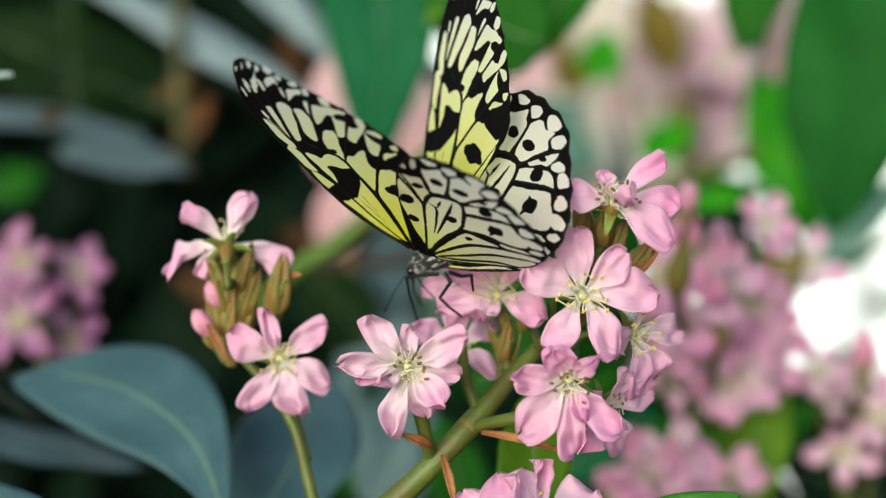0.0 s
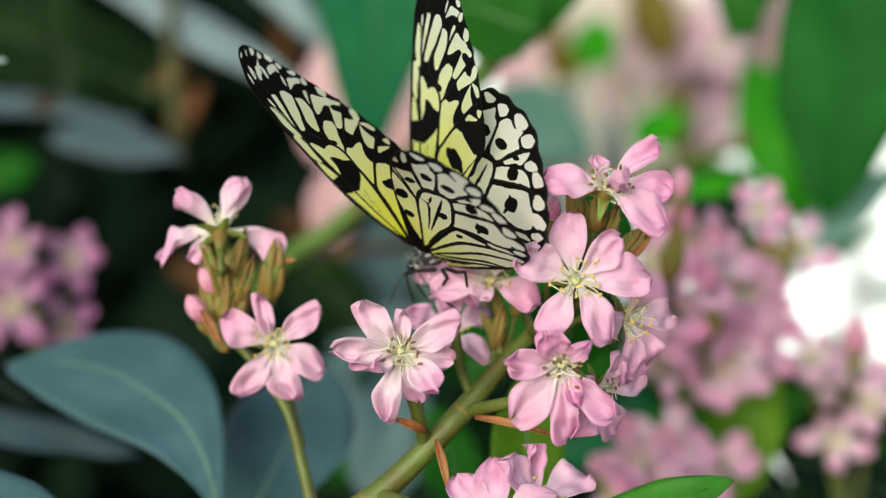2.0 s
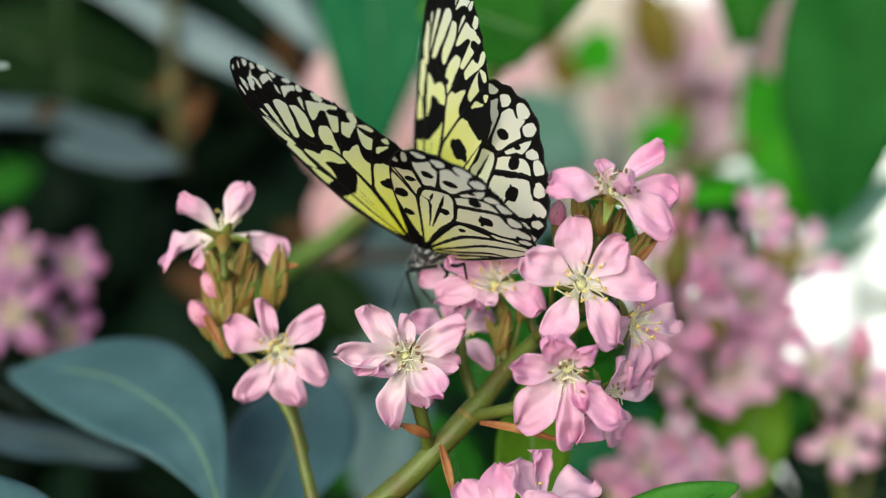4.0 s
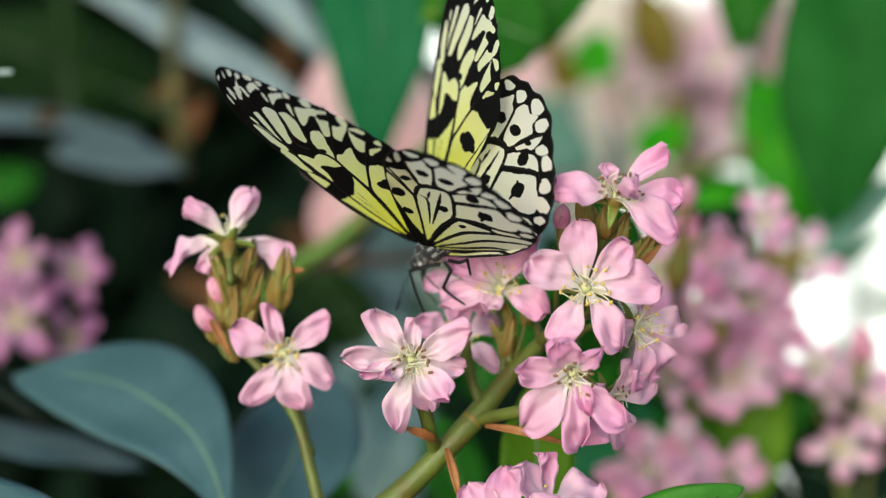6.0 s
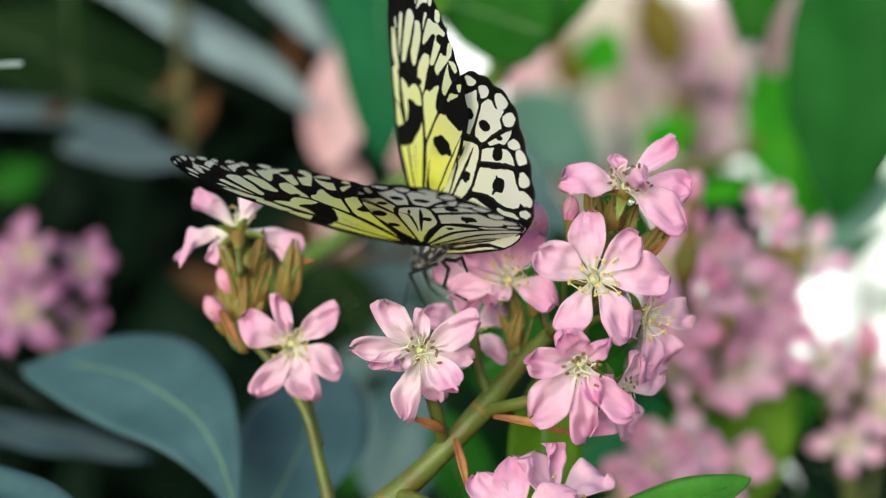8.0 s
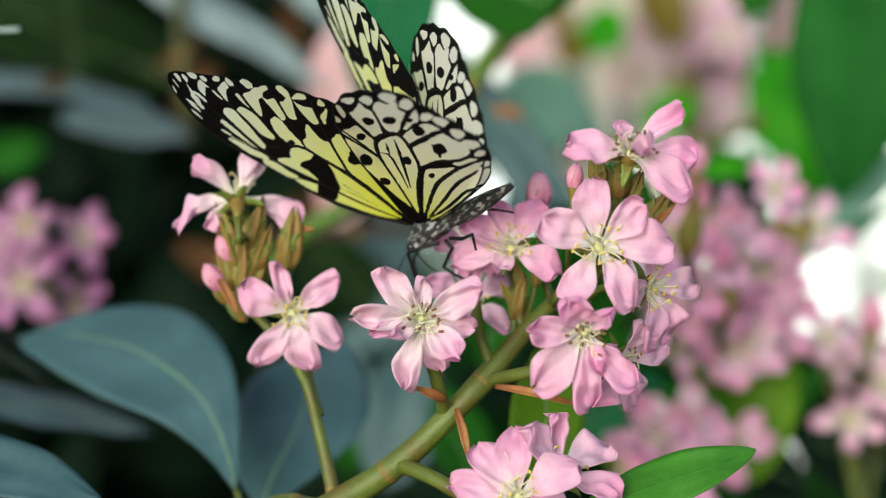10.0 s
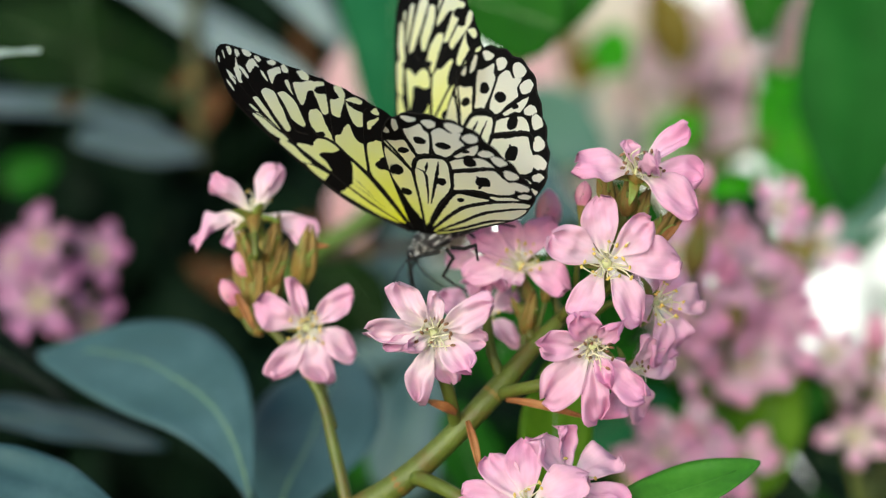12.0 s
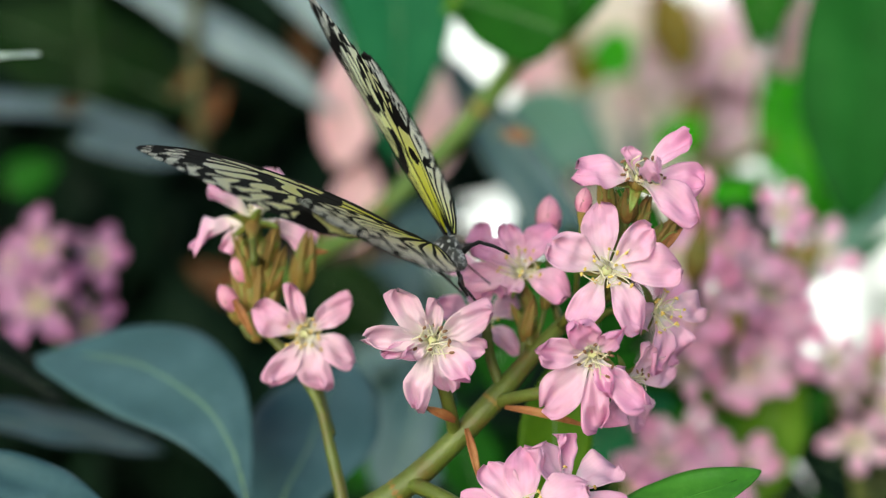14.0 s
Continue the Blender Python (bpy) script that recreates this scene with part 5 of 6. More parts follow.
class Wing:
    """A thin cambered membrane, with the outlines of its pale cells and dark spots, in millimetres."""

    def __init__(self, scale):
        self.pale, self.dark, self.scale = [], [], scale

    def spot(self, x, y, rx, ry, turn, rough=0.18, seed=0):
        ring = []
        for k in range(20):
            a = 2 * math.pi * k / 20
            q = 1 + rough * noise.noise(Vector((math.cos(a) * 1.7 + seed * 3.3 + x, math.sin(a) * 1.7 + y, seed)))
            u, w = rx * q * math.cos(a), ry * q * math.sin(a)
            ring.append((x + u * math.cos(turn) - w * math.sin(turn), y + u * math.sin(turn) + w * math.cos(turn)))
        self.dark.append(np.array(ring))

    def patch(self, where, *pts):
        """A rounded patch whose outline runs smoothly through the points."""
        p = np.array(pts, float)
        a, c, d = np.roll(p, 1, axis=0), np.roll(p, -1, axis=0), np.roll(p, -2, axis=0)
        ring = []
        for i in range(len(p)):
            for t in (0.0, 0.25, 0.5, 0.75):
                m0, m1 = (c[i] - a[i]) * 0.36, (d[i] - p[i]) * 0.36
                h = (2 * t ** 3 - 3 * t * t + 1, t ** 3 - 2 * t * t + t, 3 * t * t - 2 * t ** 3, t ** 3 - t * t)
                ring.append(h[0] * p[i] + h[1] * m0 + h[2] * c[i] + h[3] * m1)
        where.append(np.array(ring))

    def line(self, pts, width):
        """A dark line through points, thinning at both ends."""
        p = np.array(pts, float)
        d = np.gradient(p, axis=0)
        n = np.stack([-d[:, 1], d[:, 0]], 1) / (np.linalg.norm(d, axis=1)[:, None] + 1e-9)
        w = (width / 2 * np.sin(np.linspace(0.35, math.pi - 0.35, len(p))))[:, None]
        self.dark.append(np.concatenate([p + n * w, (p - n * w)[::-1]]))

    def mesh(self, name, rows, cols, point, mat):
        flat = np.array([point(i / rows, j / cols) for i in range(rows + 1) for j in range(cols + 1)])
        warp = np.array([(noise.noise(Vector((x * 0.9, y * 0.9, 3))) * 0.16 + noise.noise(Vector((x * 2.6, y * 2.6, 7))) * 0.07, noise.noise(Vector((x * 0.9, y * 0.9, 11))) * 0.16 + noise.noise(Vector((x * 2.6, y * 2.6, 17))) * 0.07) for x, y in flat])
        q = flat + warp

        def inside(polys):
            best = np.full(len(q), -9.0)
            for poly in polys:
                lo, hi = poly.min(0) - 0.6, poly.max(0) + 0.6
                k = np.where(np.all((q > lo) & (q < hi), axis=1))[0]
                if len(k) == 0:
                    continue
                p = q[k]
                dist, odd = np.full(len(k), 9.0), np.zeros(len(k), bool)
                for a, b in zip(poly, np.roll(poly, -1, axis=0)):
                    e, f = b - a, p - a
                    t = np.clip((f @ e) / (e @ e + 1e-12), 0, 1)
                    dist = np.minimum(dist, np.linalg.norm(f - t[:, None] * e, axis=1))
                    cross = ((a[1] > p[:, 1]) != (b[1] > p[:, 1])) & (p[:, 0] < (b[0] - a[0]) * (p[:, 1] - a[1]) / (b[1] - a[1] + 1e-12) + a[0])
                    odd ^= cross
                best[k] = np.maximum(best[k], np.where(odd, dist, -dist))
            return np.clip(best / 0.36 + 0.5, 0, 1)
        mask = inside(self.pale) * (1 - inside(self.dark))
        k = self.scale * MM
        vs = [(x * k, y * k, camber(x, y) * MM) for x, y in flat]
        fs = [(a, a + cols + 1, a + cols + 2, a + 1) for i in range(rows) for a in range(i * (cols + 1), i * (cols + 1) + cols)]
        me = mesh_from(name, vs, fs, [mat])
        layer = me.attributes.new("pale", "FLOAT", "POINT")
        layer.data.foreach_set("value", mask.astype(np.float32))
        return me

    def vein(self, pts, r0, r1):
        """A raised vein along points on the membrane."""
        n = len(pts)
        v, f = tube_data([(x * self.scale * MM, y * self.scale * MM, camber(x, y) * MM) for x, y in pts], [(r0 + (r1 - r0) * i / (n - 1)) * MM for i in range(n)], 6)
        return mesh_from("vein", v, f, [WING_BLACK])


def smooth_flat(pts, n=20):
    return [(p.x, p.y) for p in smooth_path([(x, y, 0) for x, y in pts], n)]


def forewing_mesh():
    w = Wing(1.0)

    def membrane(i, j):
        x = 69.6 * (1 - (1 - i) ** 1.4)
        lo, hi = costa(x), max(trailing(x), costa(x) + 0.05)
        return x, lo + (hi - lo) * j
    # pale dots along the outer margin
    w.patch(w.pale, (67.5, -0.1), (66.6, -0.8), (65.8, -2.1), (66.8, -1.5))
    w.patch(w.pale, (68.3, 2.6), (67.3, 2.1), (65.9, 0.5), (66.8, 1.0))
    w.patch(w.pale, (68.3, 4.5), (67.8, 5.4), (66.5, 4.3), (66.1, 2.8), (67.0, 3.2))
    w.patch(w.pale, (66.7, 5.8), (66.2, 6.4), (65.0, 5.4), (64.6, 3.9), (65.6, 4.5))
    w.patch(w.pale, (65.7, 7.3), (65.1, 8.6), (63.5, 8.5), (63.2, 7.1), (64.2, 6.4))
    w.patch(w.pale, (62.8, 8.6), (62.2, 9.5), (61.0, 9.0), (60.8, 7.7), (62.1, 7.9))
    w.patch(w.pale, (59.9, 10.0), (59.7, 11.7), (58.4, 11.9), (58.2, 10.6), (58.9, 9.6))
    w.patch(w.pale, (57.2, 12.1), (57.1, 13.2), (55.4, 12.9), (54.8, 11.7), (55.3, 10.8), (56.2, 11.2))
    w.patch(w.pale, (53.9, 14.3), (53.5, 16.1), (51.5, 16.0), (50.6, 14.6), (51.7, 13.3))
    # broken white band inside the margin
    w.patch(w.pale, (61.2, -5.7), (59.7, -6.0), (57.5, -7.4), (58.1, -7.6), (59.9, -6.8))
    w.patch(w.pale, (63.4, -2.6), (62.1, -2.5), (59.9, -3.3), (58.8, -5.1), (60.8, -4.5))
    w.patch(w.pale, (64.8, 3.5), (62.7, 1.6), (61.1, 0.9), (59.8, -1.2), (58.2, -2.9), (58.9, -3.5), (60.9, -2.1), (62.5, -0.7), (62.9, 0.6))
    w.patch(w.pale, (62.7, 1.7), (61.2, 2.0), (58.9, 0.8), (58.6, -0.2), (60.4, 0.2))
    w.patch(w.pale, (61.7, 3.6), (62.5, 6.0), (62.2, 7.5), (59.6, 6.2), (60.3, 5.8), (60.2, 4.8), (59.6, 2.3), (60.5, 2.5))
    w.patch(w.pale, (58.8, 5.7), (57.8, 5.8), (55.6, 4.7), (55.6, 4.0), (57.3, 4.5))
    w.patch(w.pale, (57.8, 7.2), (57.6, 8.9), (57.2, 11.4), (55.6, 10.2), (55.8, 8.7), (55.3, 6.8), (54.2, 4.4), (55.2, 4.9), (56.6, 6.1))
    w.patch(w.pale, (53.5, 8.5), (52.7, 9.9), (50.6, 8.3), (48.5, 6.2), (49.7, 6.4), (51.6, 7.2))
    w.patch(w.pale, (51.8, 9.9), (50.9, 12.3), (50.4, 14.7), (49.5, 15.8), (48.5, 15.5), (47.7, 13.4), (48.0, 11.0), (46.2, 7.7), (45.5, 5.4), (47.6, 6.3))
    w.patch(w.pale, (48.3, 13.3), (46.3, 12.9), (45.0, 14.8), (40.6, 10.0), (40.9, 8.2), (43.3, 9.7), (46.0, 11.6))
    w.patch(w.pale, (43.4, 14.3), (43.0, 15.5), (42.8, 17.3), (41.9, 18.2), (40.9, 16.7), (39.3, 13.6), (38.0, 11.5), (39.9, 10.6))
    w.patch(w.pale, (46.1, 19.1), (45.8, 20.9), (43.5, 20.2), (41.9, 18.2), (42.9, 17.4), (44.9, 18.2))
    w.patch(w.pale, (50.0, 14.6), (48.4, 18.0), (47.5, 17.2), (48.2, 14.7))
    w.patch(w.pale, (41.7, 18.3), (41.7, 19.9), (41.1, 21.4), (39.5, 22.1), (38.8, 20.8), (40.5, 18.9))
    w.patch(w.pale, (41.1, 17.7), (39.7, 17.5), (38.2, 17.9), (37.5, 18.2), (36.3, 18.8), (33.2, 15.6), (33.7, 13.5), (35.5, 13.7), (38.2, 15.3))
    w.patch(w.pale, (36.1, 21.6), (36.3, 23.6), (34.6, 23.1), (34.3, 22.0), (35.2, 21.2))
    w.patch(w.pale, (33.7, 17.3), (33.8, 19.0), (33.7, 21.8), (33.0, 20.8), (32.3, 17.7), (31.7, 16.3), (32.0, 15.5))
    w.patch(w.pale, (30.4, 19.5), (30.7, 21.3), (28.9, 21.0), (29.5, 19.4))
    # long pale patches between the outer veins
    w.patch(w.pale, (49.7, -10.3), (49.3, -8.7), (45.9, -8.2), (42.7, -8.5), (38.9, -9.0), (39.0, -10.2), (40.6, -11.1), (43.6, -11.7), (47.5, -10.8))
    w.patch(w.pale, (52.4, -8.1), (52.0, -7.5), (49.5, -7.8), (50.0, -8.5))
    w.patch(w.pale, (53.4, -5.1), (53.1, -3.5), (50.0, -4.5), (46.1, -6.4), (42.0, -8.0), (44.0, -8.1), (47.3, -7.4), (51.0, -6.2))
    w.patch(w.pale, (42.8, -13.5), (40.0, -13.1), (37.9, -13.7), (39.6, -14.0))
    w.patch(w.pale, (53.9, -0.7), (54.1, 1.4), (52.0, 2.4), (49.0, 0.4), (46.4, -1.1), (44.0, -3.1), (41.4, -4.7), (40.7, -6.3), (41.6, -6.8), (44.0, -6.0), (47.3, -4.5), (51.0, -2.7), (52.9, -1.6))
    w.patch(w.pale, (51.4, 2.9), (51.1, 4.8), (49.7, 5.2), (47.6, 4.9), (44.9, 3.9), (42.5, 1.9), (40.4, 0.4), (40.2, -1.0), (41.9, -1.6), (43.9, -1.4), (46.2, -0.6), (48.2, 0.6), (50.3, 1.9))
    w.patch(w.pale, (43.2, 5.5), (42.9, 8.0), (41.1, 8.0), (38.2, 5.9), (35.2, 4.3), (33.1, 2.8), (34.5, 2.2), (35.9, 0.8), (38.3, 1.1), (41.1, 2.7))
    w.patch(w.pale, (34.0, 4.8), (33.9, 6.9), (34.9, 9.2), (35.5, 11.3), (34.9, 11.8), (33.0, 10.5), (30.3, 9.3), (28.5, 9.9), (26.0, 7.7), (21.6, 3.2), (23.9, 2.8), (27.1, 2.6), (30.4, 2.4), (32.5, 3.1))
    # yellow spaces near the root
    w.patch(w.pale, (28.1, 10.6), (28.3, 13.5), (28.8, 15.6), (29.6, 19.7), (29.5, 22.8), (26.6, 23.1), (21.1, 20.6), (13.8, 15.2), (4.9, 7.8), (1.3, 3.6), (1.2, 0.2), (4.6, 0.2), (9.1, 1.3), (16.1, 2.8), (20.5, 3.6))
    w.patch(w.pale, (36.4, -8.4), (36.4, -5.6), (35.0, -4.5), (35.4, -1.0), (34.4, 1.0), (31.7, 1.9), (26.6, 1.6), (20.1, 1.4), (8.7, -0.3), (3.4, -1.5), (5.2, -2.8), (13.2, -5.3), (20.4, -6.7), (25.3, -7.1), (30.7, -8.0))
    w.patch(w.pale, (40.0, -10.9), (36.9, -9.5), (33.1, -10.0), (30.0, -9.9), (30.8, -11.8), (33.6, -13.1), (37.8, -13.4))
    w.patch(w.pale, (30.5, -12.0), (29.0, -10.3), (26.4, -9.3), (24.4, -8.7), (23.2, -11.1), (25.2, -12.3), (27.9, -12.4))
    w.patch(w.pale, (19.5, -10.9), (19.9, -7.7), (16.7, -6.6), (12.2, -5.2), (7.8, -3.9), (3.6, -1.1), (4.6, -3.8), (9.1, -7.0), (14.2, -9.1))
    # blotches
    w.patch(w.dark, (31.2, -5.5), (31.3, -3.4), (30.1, -0.8), (29.8, 1.9), (27.0, 2.0), (24.5, 0.5), (21.9, -2.4), (19.8, -5.0), (19.7, -7.3), (19.0, -9.1), (19.4, -11.2), (21.5, -12.6), (23.5, -12.1), (24.6, -9.8), (25.3, -7.1), (27.1, -6.1), (29.2, -5.4))
    w.patch(w.dark, (40.7, -6.3), (40.3, -3.5), (39.6, -1.2), (37.5, -0.7), (36.9, 2.0), (36.2, 2.9), (35.2, 2.0), (35.6, 0.1), (35.5, -2.1), (34.3, -4.4), (35.3, -5.4), (36.4, -6.9), (37.7, -7.7), (39.3, -7.2))
    w.spot(20.8, 11.6, 2.3, 4.8, 0.25, rough=0.4, seed=5)
    w.patch(w.dark, (28.4, 14.5), (31.0, 18.0), (32.0, 25.5), (27.5, 26.0), (25.0, 21.5), (26.5, 17.5))
    w.line([(2.0, 2.4), (9.0, 8.2), (16.0, 14.2), (24.0, 22.0)], 0.7)
    w.line([(22.1, -2.8), (18.4, -2.8), (13.8, -2.6)], 0.25)
    w.line([(21.1, -5.2), (16.5, -4.1), (9.3, -2.7)], 0.25)
    runs = [
        [(3.2, -1.7), (5.1, -2.9), (12.9, -5.6), (20.2, -7.1), (25.3, -7.5), (30.5, -8.5), (37.1, -8.7), (39.8, -8.4), (43.4, -8.8), (47.3, -8.7), (51.6, -10.2)],
        [(0.0, -0.9), (8.9, 0.7), (20.5, 2.5), (27.5, 2.3), (32.4, 2.5), (36.0, 0.5), (40.1, 0.9), (47.1, 5.3), (52.4, 9.4), (55.5, 13.2)],
        [(20.5, 2.5), (28.7, 10.4), (36.4, 19.3), (37.3, 21.7)],
        [(32.4, 2.5), (41.5, 11.6), (48.1, 18.1), (50.0, 18.8)],
        [(37.6, -1.9), (39.7, -4.1), (42.0, -3.1), (47.8, 0.7), (53.2, 3.4), (57.8, 5.9)],
        [(37.1, -8.7), (41.3, -7.2), (49.9, -4.4), (57.6, -1.0), (61.8, 0.8)],
        [(39.8, -8.4), (46.8, -7.6), (54.0, -5.4), (60.8, -3.3)],
    ]
    veins = [w.vein([(1 + x, costa(1 + x) + 0.15) for x in np.linspace(0, 66, 24)], 0.5, 0.22)]
    for run, width in zip(runs, (0.62, 0.78, 0.62, 0.55, 0.6, 0.6, 0.5)):
        run = smooth_flat(run)
        w.line(run, width)
        veins.append(w.vein(run, 0.2, 0.12))
    return w.mesh("forewing", 300, 150, membrane, WING_FORE), veins


HIND_R = ([18, 24.5, 26.2, 28.2, 32.2, 37.4, 42, 46, 56, 61, 66, 71, 78, 86, 91, 95, 98.5, 101.5, 104, 109, 116], [2, 8, 15, 24, 34.8, 40.4, 43.0, 44.8, 46.6, 47.6, 47.0, 45.6, 44.8, 43.6, 42.2, 38.8, 34.8, 29.5, 21, 12, 6])


def hind_radius(t):
    return float(np.interp(t, *HIND_R)) * (1 + 0.008 * math.sin(t * 0.9))


def polar(t, q):
    return q * math.cos(radians(t)), q * math.sin(radians(t))


def hindwing_mesh():
    w = Wing(1.02)

    def membrane(i, j):
        t = 18 + 98 * j
        return polar(t, hind_radius(t) * (0.02 + 0.98 * i))
    # front spaces
    w.patch(w.pale, (27.4, 17.2), (26.2, 20.1), (25.3, 22.6), (22.7, 21.8), (19.9, 20.9), (17.3, 17.1), (20.9, 16.8), (25.0, 16.8))
    w.patch(w.pale, (25.6, 15.3), (23.9, 16.0), (20.6, 15.9), (16.4, 15.7), (14.4, 14.5), (10.5, 11.5), (5.6, 7.6), (3.1, 5.7), (4.5, 5.6), (8.4, 6.3), (15.3, 8.6), (20.1, 10.5))
    # middle cell
    w.patch(w.pale, (18.6, 20.2), (18.9, 21.6), (18.1, 24.7), (16.5, 27.5), (13.8, 26.7), (8.8, 22.0), (7.6, 19.6), (6.0, 14.7), (3.6, 9.8), (1.4, 6.0), (1.4, 5.1), (4.4, 7.3), (11.3, 12.7), (15.7, 16.1), (17.3, 18.2))
    # spaces round the cell
    w.patch(w.pale, (28.4, 25.0), (27.8, 26.8), (27.7, 30.9), (25.8, 30.3), (24.3, 30.4), (20.6, 26.7), (19.4, 24.9), (20.6, 22.4), (22.8, 23.2), (25.9, 24.2))
    w.patch(w.pale, (24.4, 31.4), (25.0, 33.6), (24.3, 35.4), (22.5, 36.2), (21.4, 38.9), (20.1, 36.9), (18.2, 36.7), (17.7, 33.0), (16.9, 29.3), (18.2, 27.2), (20.5, 27.9))
    w.patch(w.pale, (16.4, 31.1), (16.7, 34.5), (17.0, 37.9), (17.1, 40.3), (15.6, 38.6), (14.8, 36.9), (15.5, 34.7), (15.6, 32.3))
    w.patch(w.pale, (15.4, 28.1), (15.4, 30.3), (14.7, 33.9), (13.6, 37.2), (12.2, 38.5), (9.6, 38.8), (10.2, 36.1), (12.0, 31.6), (12.9, 28.0), (14.1, 27.4))
    w.patch(w.pale, (12.0, 26.8), (11.2, 30.2), (10.7, 31.4), (10.2, 34.3), (8.9, 38.0), (6.7, 38.2), (4.2, 38.8), (2.3, 38.4), (1.5, 37.1), (2.1, 33.9), (3.4, 30.8), (5.9, 27.4), (8.0, 22.3), (10.2, 24.5))
    w.patch(w.pale, (0.1, 6.3), (1.1, 8.2), (3.2, 13.1), (6.0, 19.8), (6.3, 22.7), (3.9, 26.2), (2.1, 29.0), (1.8, 28.2), (2.9, 21.6), (2.3, 15.9), (0.8, 9.9))
    w.patch(w.pale, (2.6, 29.9), (2.4, 32.4), (0.5, 35.6), (-1.0, 37.4), (-0.8, 34.5), (0.7, 31.6))
    # stripes along the inner edge
    w.patch(w.pale, (-1.1, 5.6), (1.0, 14.0), (1.9, 18.2), (1.5, 24.1), (0.6, 29.6), (-1.2, 35.3), (-2.7, 38.3), (-3.7, 37.8), (-3.1, 33.6), (-1.8, 28.7), (-0.8, 24.6), (-1.1, 18.0), (-1.4, 12.4), (-1.8, 6.5))
    w.patch(w.pale, (-2.0, 6.7), (-1.8, 14.8), (-1.5, 21.5), (-1.7, 26.3), (-2.8, 31.5), (-3.9, 36.0), (-4.9, 35.5), (-5.9, 32.4), (-6.0, 30.5), (-5.1, 28.2), (-3.7, 23.8), (-3.3, 17.9), (-3.0, 11.7), (-2.6, 7.7))
    w.patch(w.pale, (-2.0, 5.9), (-3.0, 9.4), (-3.7, 14.2), (-4.0, 20.5), (-4.6, 24.9), (-5.7, 27.6), (-5.1, 24.5), (-4.4, 16.9), (-3.6, 9.8), (-2.7, 5.5))
    # white dots along the outer margin
    w.patch(w.pale, (30.6, 19.9), (30.5, 21.4), (28.9, 21.2), (29.1, 19.7))
    w.patch(w.pale, (31.8, 25.3), (31.1, 25.9), (28.9, 24.4), (28.5, 22.7), (30.4, 23.5))
    w.patch(w.pale, (31.4, 27.9), (31.2, 29.4), (29.5, 31.4), (28.9, 30.4), (29.4, 28.3))
    w.patch(w.pale, (28.4, 32.0), (27.8, 34.4), (26.3, 35.2), (25.5, 33.8), (25.8, 31.8), (27.2, 31.6))
    w.patch(w.pale, (25.3, 37.1), (25.0, 39.1), (22.6, 40.7), (21.7, 39.6), (22.1, 37.0), (24.0, 36.5))
    w.patch(w.pale, (20.3, 37.9), (20.6, 41.1), (18.9, 42.2), (17.7, 40.4), (18.5, 38.1))
    w.patch(w.pale, (14.9, 38.2), (15.2, 40.5), (14.1, 41.7), (13.0, 41.8), (13.2, 39.4), (13.9, 38.0))
    w.patch(w.pale, (12.7, 40.2), (12.6, 41.8), (11.2, 43.1), (9.6, 43.0), (9.6, 40.5), (11.0, 39.8))
    w.patch(w.pale, (8.0, 39.8), (8.1, 41.5), (6.4, 42.8), (5.1, 42.6), (5.0, 40.6), (6.0, 39.1))
    w.patch(w.pale, (4.3, 37.8), (4.6, 39.7), (3.3, 41.7), (1.6, 42.7), (0.9, 41.5), (1.7, 39.0))
    w.patch(w.pale, (0.5, 37.6), (0.5, 39.8), (-0.7, 41.3), (-1.2, 39.6), (-0.5, 37.8))
    w.spot(23.0, 19.6, 1.7, 1.0, 1.76)
    w.spot(18.8, 12.3, 2.3, 1.6, 1.45)
    w.spot(12.2, 9.0, 1.5, 1.3, 1.82)
    w.spot(23.7, 26.5, 1.7, 1.3, 2.00)
    w.spot(20.0, 31.2, 2.1, 1.2, 2.07)
    w.spot(11.2, 21.2, 1.6, 1.1, 1.29)
    w.spot(16.4, 35.5, 1.1, 0.5, 1.77)
    w.spot(13.4, 33.8, 1.9, 1.4, 1.57)
    w.spot(7.2, 32.1, 2.2, 1.6, 1.75)
    w.spot(4.6, 21.5, 1.2, 0.7, 1.67)
    w.line([(17.2, 18.2), (15.7, 19.2), (14.2, 18.7), (10.4, 15.3), (6.8, 11.6)], 0.75)
    w.line([(16.6, 25.8), (14.0, 22.6), (11.1, 18.7), (6.5, 12.4)], 1.0)
    w.line([(17.5, 22.8), (16.4, 21.0), (15.1, 19.5)], 0.8)
    w.line([(9.3, 32.0), (7.3, 32.2), (5.8, 29.2)], 1.6)
    runs = [
        [(-0.2, 3.3), (8.5, 10.1), (16.8, 16.5), (19.8, 21.3), (18.9, 26.0), (16.2, 28.4), (13.0, 26.4), (7.9, 21.7), (5.0, 13.8), (0.8, 5.9)],
        [(28.7, 17.8), (23.4, 17.4), (16.8, 16.5)],
        [(19.8, 21.3), (24.1, 22.7), (29.2, 25.4), (31.3, 26.6)],
        [(18.9, 26.0), (23.9, 30.6), (26.7, 31.7)],
        [(16.2, 28.4), (17.6, 35.1), (17.4, 40.6), (18.6, 43.2)],
        [(13.3, 26.7), (11.5, 33.0), (9.6, 38.6), (7.5, 39.8)],
        [(7.9, 21.7), (5.6, 27.7), (2.3, 32.3), (0.6, 37.2)],
        [(-0.4, 5.4), (1.4, 14.4), (2.3, 21.0), (1.1, 29.4), (-1.2, 37.5)],
        [(-1.5, 6.2), (-1.4, 15.8), (-1.1, 23.7), (-2.3, 31.0), (-3.6, 36.2)],
        [(-2.0, 6.5), (-3.4, 14.8), (-3.9, 22.1), (-5.3, 28.0)],
    ]
    raised = []
